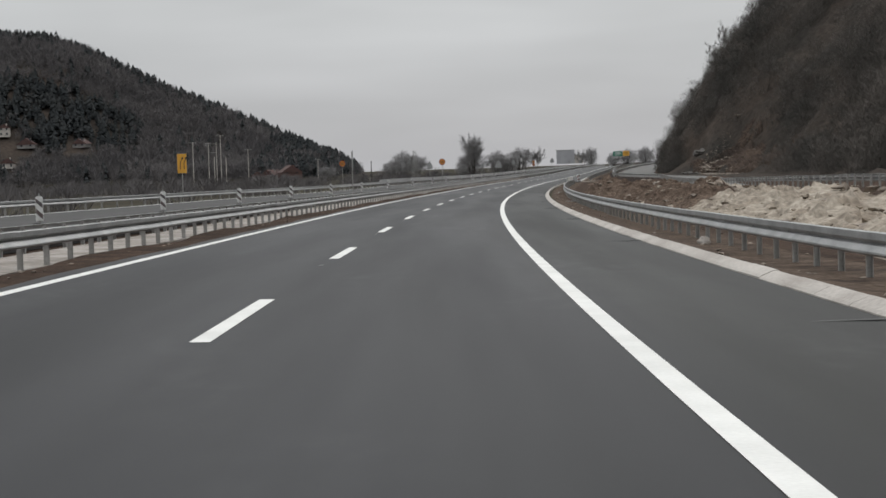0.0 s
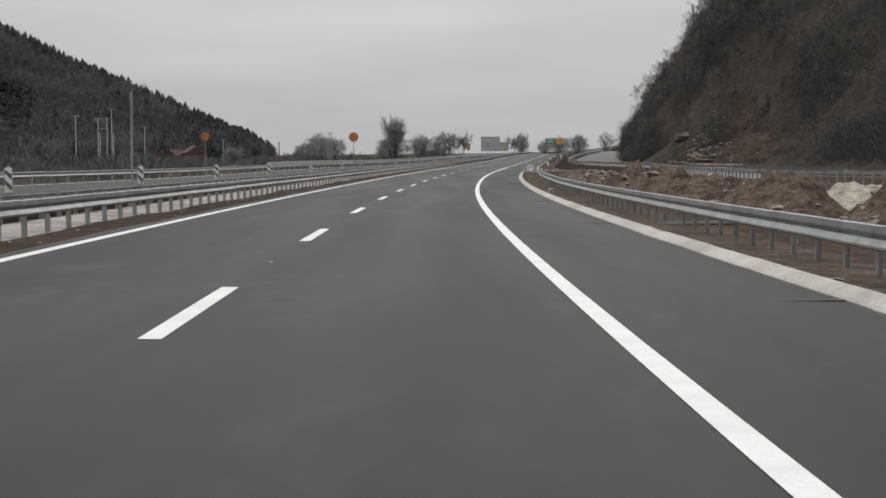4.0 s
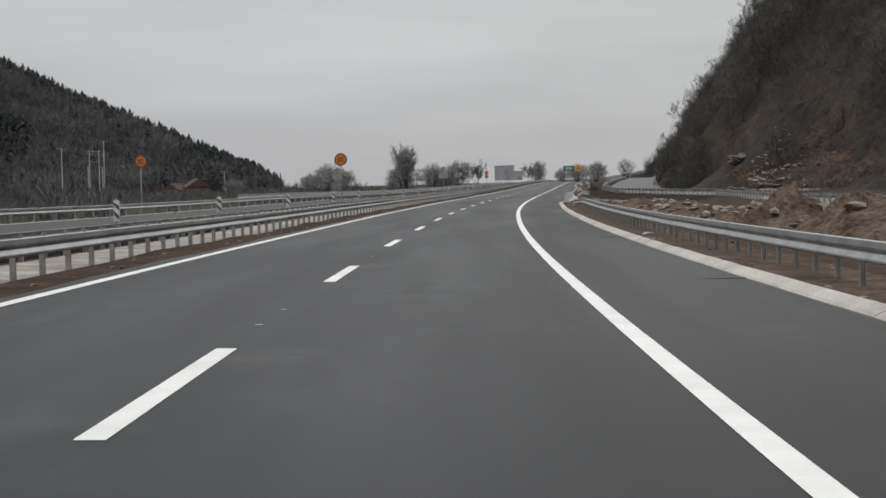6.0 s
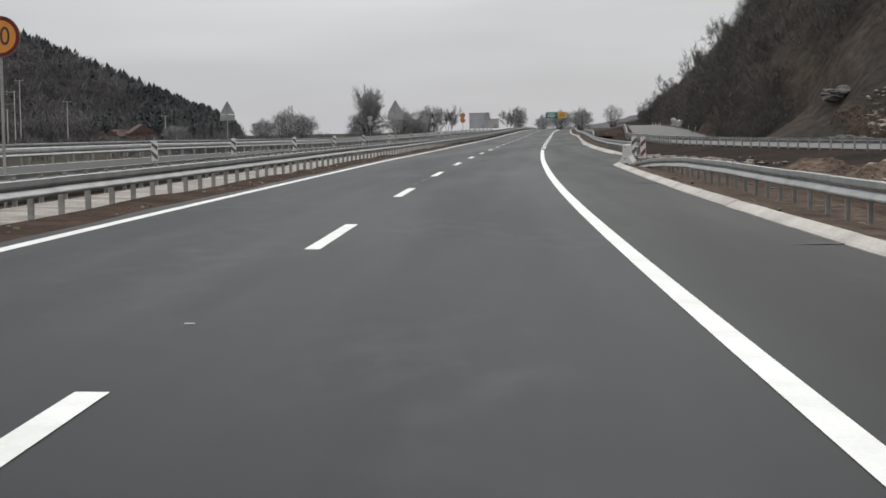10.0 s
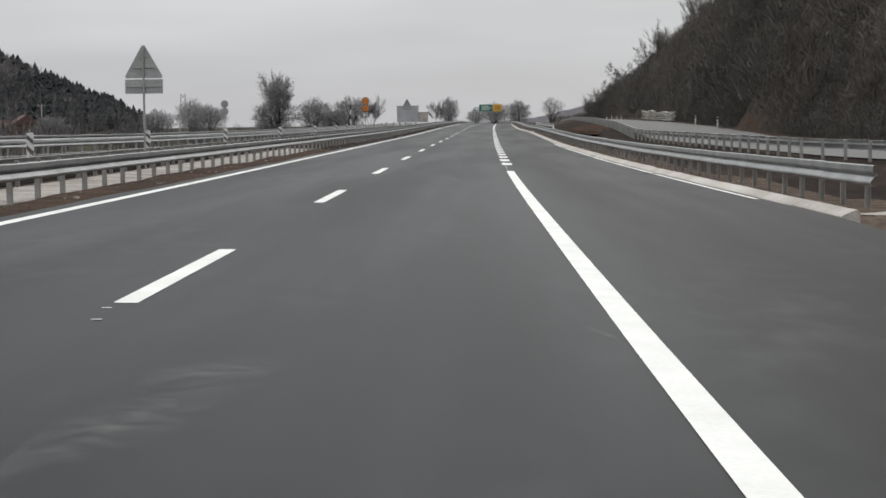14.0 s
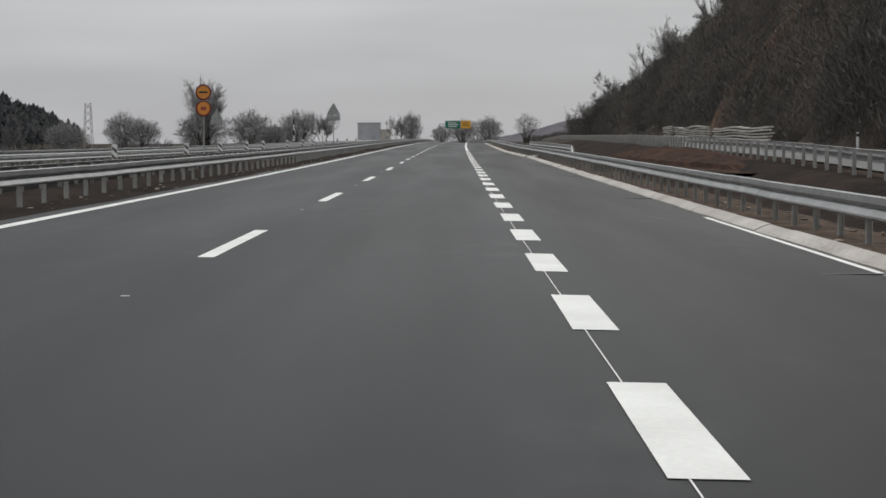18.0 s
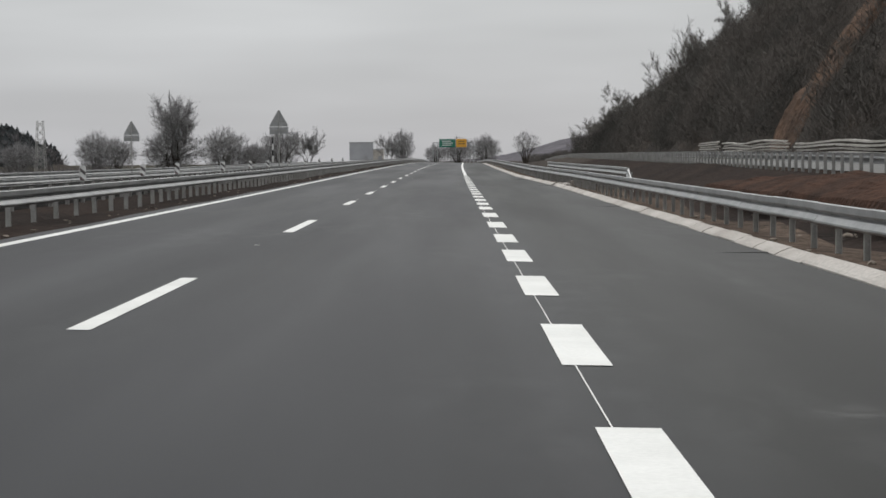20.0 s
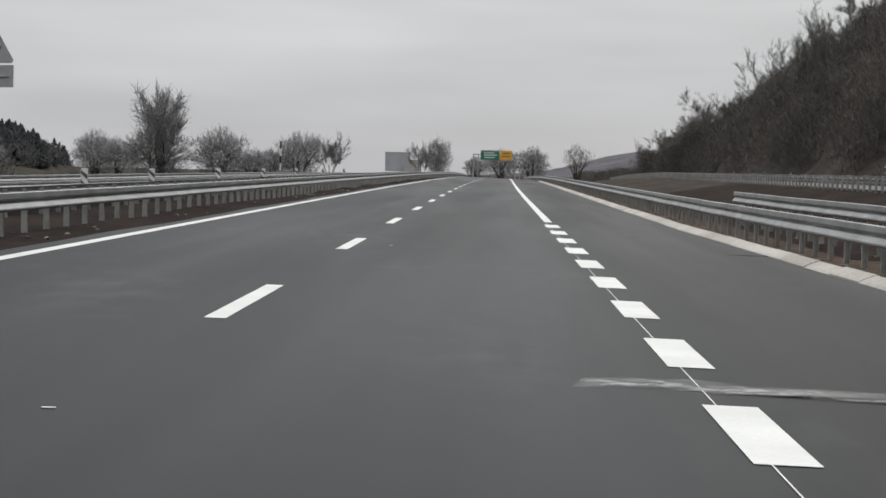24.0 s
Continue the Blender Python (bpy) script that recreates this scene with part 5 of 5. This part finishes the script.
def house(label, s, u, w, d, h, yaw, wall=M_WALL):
    z0 = ground_at(s, u)
    b = thing("house", spot(s, u, z0, yaw), label, "house", "village houses")
    part("wall", box("wall", (w, d, h), wall, (0, 0, h / 2 - 0.2), bevel=0.03), b)
    part("roof", prism("roof", [(-w / 2 - 0.5, h - 0.3), (w / 2 + 0.5, h - 0.3), (0, h + w * 0.32)], d + 1.0, M_TILE), b)
    part("chimney", box("chimney", (0.6, 0.6, 1.6), wall, (w * 0.2, 0, h + w * 0.25)), b)
    for k in (-1, 1):
        for r in range(2):
            part("window", box("window", (1.1, 0.12, 1.2), M_PANE, (k * w * 0.24, -d / 2 - 0.03, 1.5 + r * 2.7)), b)
    return b


for s, u, w, d, h, yaw, wall, lab in ((957, -166, 10.5, 9, 4.4, 25, M_BRICK, "red-brown house with a tiled roof below the ridge"), (962, -176, 8, 8, 3.0, -30, M_GREYWALL, "low house with a red-brown roof beside the scrub"),
                                      (948, -181, 8, 7, 2.6, 12, M_GREYWALL, "low grey house with a red-brown roof"), (1014.8, -334.5, 6, 7, 5.0, 15, M_WALL, "tall pale house on the wooded slope"), (1005.3, -318.9, 10, 7, 2.2, 8, M_GREYWALL, "long low pale house on the wooded slope"),
                                      (1018, -292.2, 8, 7, 2.2, -10, M_GREYWALL, "low pale house below the dark conifers"), (977, -320.9, 8, 7, 2.8, 20, M_WALL, "pale house among bare trees on the slope")):
    house(lab, s, u, w, d, h, yaw, wall)


def power_pole(label, s, u, h, arms=1):
    p = thing("power_pole", spot(s, u, ground_at(s, u), 15), label, "power pole", "power poles")
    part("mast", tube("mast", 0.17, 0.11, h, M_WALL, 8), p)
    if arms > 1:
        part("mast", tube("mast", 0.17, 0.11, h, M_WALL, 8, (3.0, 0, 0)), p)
        part("tie_beam", box("tie_beam", (3.4, 0.14, 0.16), M_POST, (1.5, 0, h - 3.8), bevel=0.02), p)
        part("tie_beam", box("tie_beam", (5.2, 0.14, 0.16), M_POST, (1.2, 0, h - 0.5), bevel=0.02), p)
    for k in range(arms):
        arm = part("cross_arm", box("cross_arm", (2.4, 0.12, 0.12), M_POST, (0, 0, h - 0.3 - 0.9 * k)), p)
        for x in (-1.05, 0, 1.05):
            part("insulator", tube("insulator", 0.06, 0.04, 0.25, M_WHITE, 6, (x, 0, h - 0.24 - 0.9 * k)), arm)


for s, u, top, n in ((712, -145, 16.4, 1), (713, -150, 13.6, 2), (626, -134, 12.5, 1), (769, -147, 11.4, 1), (813, -126, 6.8, 1)):
    power_pole("slim pale concrete power pole with a cross arm" if n < 2 else "pair of pale concrete poles tied into a frame", s, u, top - float(lay(s, u, ground_at(s, u))[2]), n)
for s, u, top in ((627, -123, 7.0), (627, -127, 7.4)):
    stump = thing("pale_post", spot(s, u, ground_at(s, u)), "bare pale concrete post without wires", "post", "bare posts")
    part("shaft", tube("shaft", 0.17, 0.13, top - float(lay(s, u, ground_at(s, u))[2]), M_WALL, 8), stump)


def lattice_tower(s, u, h):
    t = thing("lattice_tower", closer(spot(s, u, ground_at(s, u))), "slender grey lattice tower on the plain", "tower")
    w0, w1 = 1.3, 0.7
    for sx in (-1, 1):
        for sy in (-1, 1):
            a, b = Vector((sx * w0, sy * w0, 0)), Vector((sx * w1, sy * w1, h))
            part("leg", limb_mesh("leg", [(a, b, 0.09, 0.08, 0)], 4, M_POST), t)
    n = 7
    for k in range(n):
        z0_, z1_ = h * k / n, h * (k + 1) / n
        wa, wb = w0 + (w1 - w0) * k / n, w0 + (w1 - w0) * (k + 1) / n
        for sy in (-1, 1):
            part("brace", limb_mesh("brace", [(Vector((-wa, sy * wa, z0_)), Vector((wb, sy * wb, z1_)), 0.05, 0.05, 0), (Vector((wa, sy * wa, z0_)), Vector((-wb, sy * wb, z1_)), 0.05, 0.05, 0)], 4, M_POST), t)


lattice_tower(927, -99, 13.5)
mast = thing("banded_mast", closer(spot(1010, -50.5, ground_at(1010, -50.5))), "thin dark banded mast on the plain", "mast")
for k in range(4):
    part("band", tube("band", 0.2, 0.2, 1.7, M_BLACK if k % 2 else M_WHITE, 8, (0, 0, 3.2 + 1.7 * k)), mast)
part("stem", tube("stem", 0.15, 0.15, 3.3, M_POST, 8), mast)


def marker_post(s, u):
    z0 = ground_at(s, u)
    p = thing("marker_post", spot(s, u, z0), "small white plastic marker post by the side road", "marker post", "marker posts")
    part("shaft", box("shaft", (0.12, 0.1, 0.85), M_WHITE, (0, 0, 0.4), bevel=0.02), p)
    part("band", box("band", (0.125, 0.105, 0.18), M_BLACK, (0, 0, 0.68), bevel=0.02), p)


for s in (404, 427, 450, 640, 660, 690, 715):
    marker_post(s, float(side_u(s)) + 8.5)

# low kerb-side rubbish at the gap
def slab_of(label, s, u, size, yaw, seed, mat=M_CONCRETE):
    ob = new("broken_slab", rough_mesh("broken_slab", size, mat, seed, 2, 0.3))
    ob.matrix_basis = spot(s, u, ground_at(s, u) + size[2] * 0.6, yaw)
    return tagged(ob, label, "slab", "broken slabs")


slab_of("broken flat piece of concrete lying on soil", 293.9, 8.85, (0.6, 0.28, 0.05), 25, 4)
slab_of("pale flat slab beside the rail's first post", 304.4, 9.5, (0.75, 0.5, 0.04), -15, 6)
slab_of("small white lump of concrete under the guard rail", 44.8, 7.75, (0.15, 0.14, 0.11), 10, 8)
slab_of("flat broken kerb piece on the verge", 176.5, 7.55, (0.2, 0.16, 0.05), 40, 9)


def drain_inlet(s, u):
    ob = thing("drain_inlet", spot(s, u, ground_at(s, u), -4), "rough concrete drain inlet behind the missing kerb stone", "drain inlet")
    part("back_wall", box("back_wall", (0.16, 2.0, 0.34), M_CHANNEL, (0.4, 0, 0.08), bevel=0.03), ob)
    for y in (-0.95, 0.95):
        part("side_wall", box("side_wall", (0.6, 0.12, 0.22), M_CHANNEL, (0.05, y, 0.04), bevel=0.03), ob)
    part("apron", box("apron", (0.8, 2.0, 0.08), M_CHANNEL, (0.0, 0, 0.0), bevel=0.02), ob)


drain_inlet(488.0, 7.95)
slab_of("lump of broken concrete by the drain inlet", 486.4, 8.0, (0.22, 0.18, 0.12), 30, 14)
slab_of("small broken kerb piece by the drain inlet", 489.8, 7.9, (0.18, 0.25, 0.09), 70, 15)


def loose_beam(s, u, yaw, length):
    ob = thing("loose_beam", spot(s, u, ground_at(s, u) + 0.05, yaw), "loose galvanised rail beam lying on the verge", "beam", "loose beams")
    part("beam", BEAM4, ob, Matrix.Rotation(math.pi / 2, 4, "Y") @ Matrix.Diagonal((0.6, length / 4.0, 0.5, 1)))


loose_beam(122.35, 7.55, -84, 2.6)
loose_beam(121.75, 7.65, -80, 2.4)

# a dark post on the plain
dark_post = thing("slim_post", spot(629.7, -74.3, ground_at(629.7, -74.3)), "slim dark post on the plain beyond the far rail", "post")
part("shaft", tube("shaft", 0.16, 0.13, 4.6 - ground_at(629.7, -74.3), M_BLACK, 8), dark_post)
part("cap", tube("cap", 0.2, 0.16, 0.35, M_BLACK, 8, (0, 0, 4.6 - ground_at(629.7, -74.3))), dark_post)
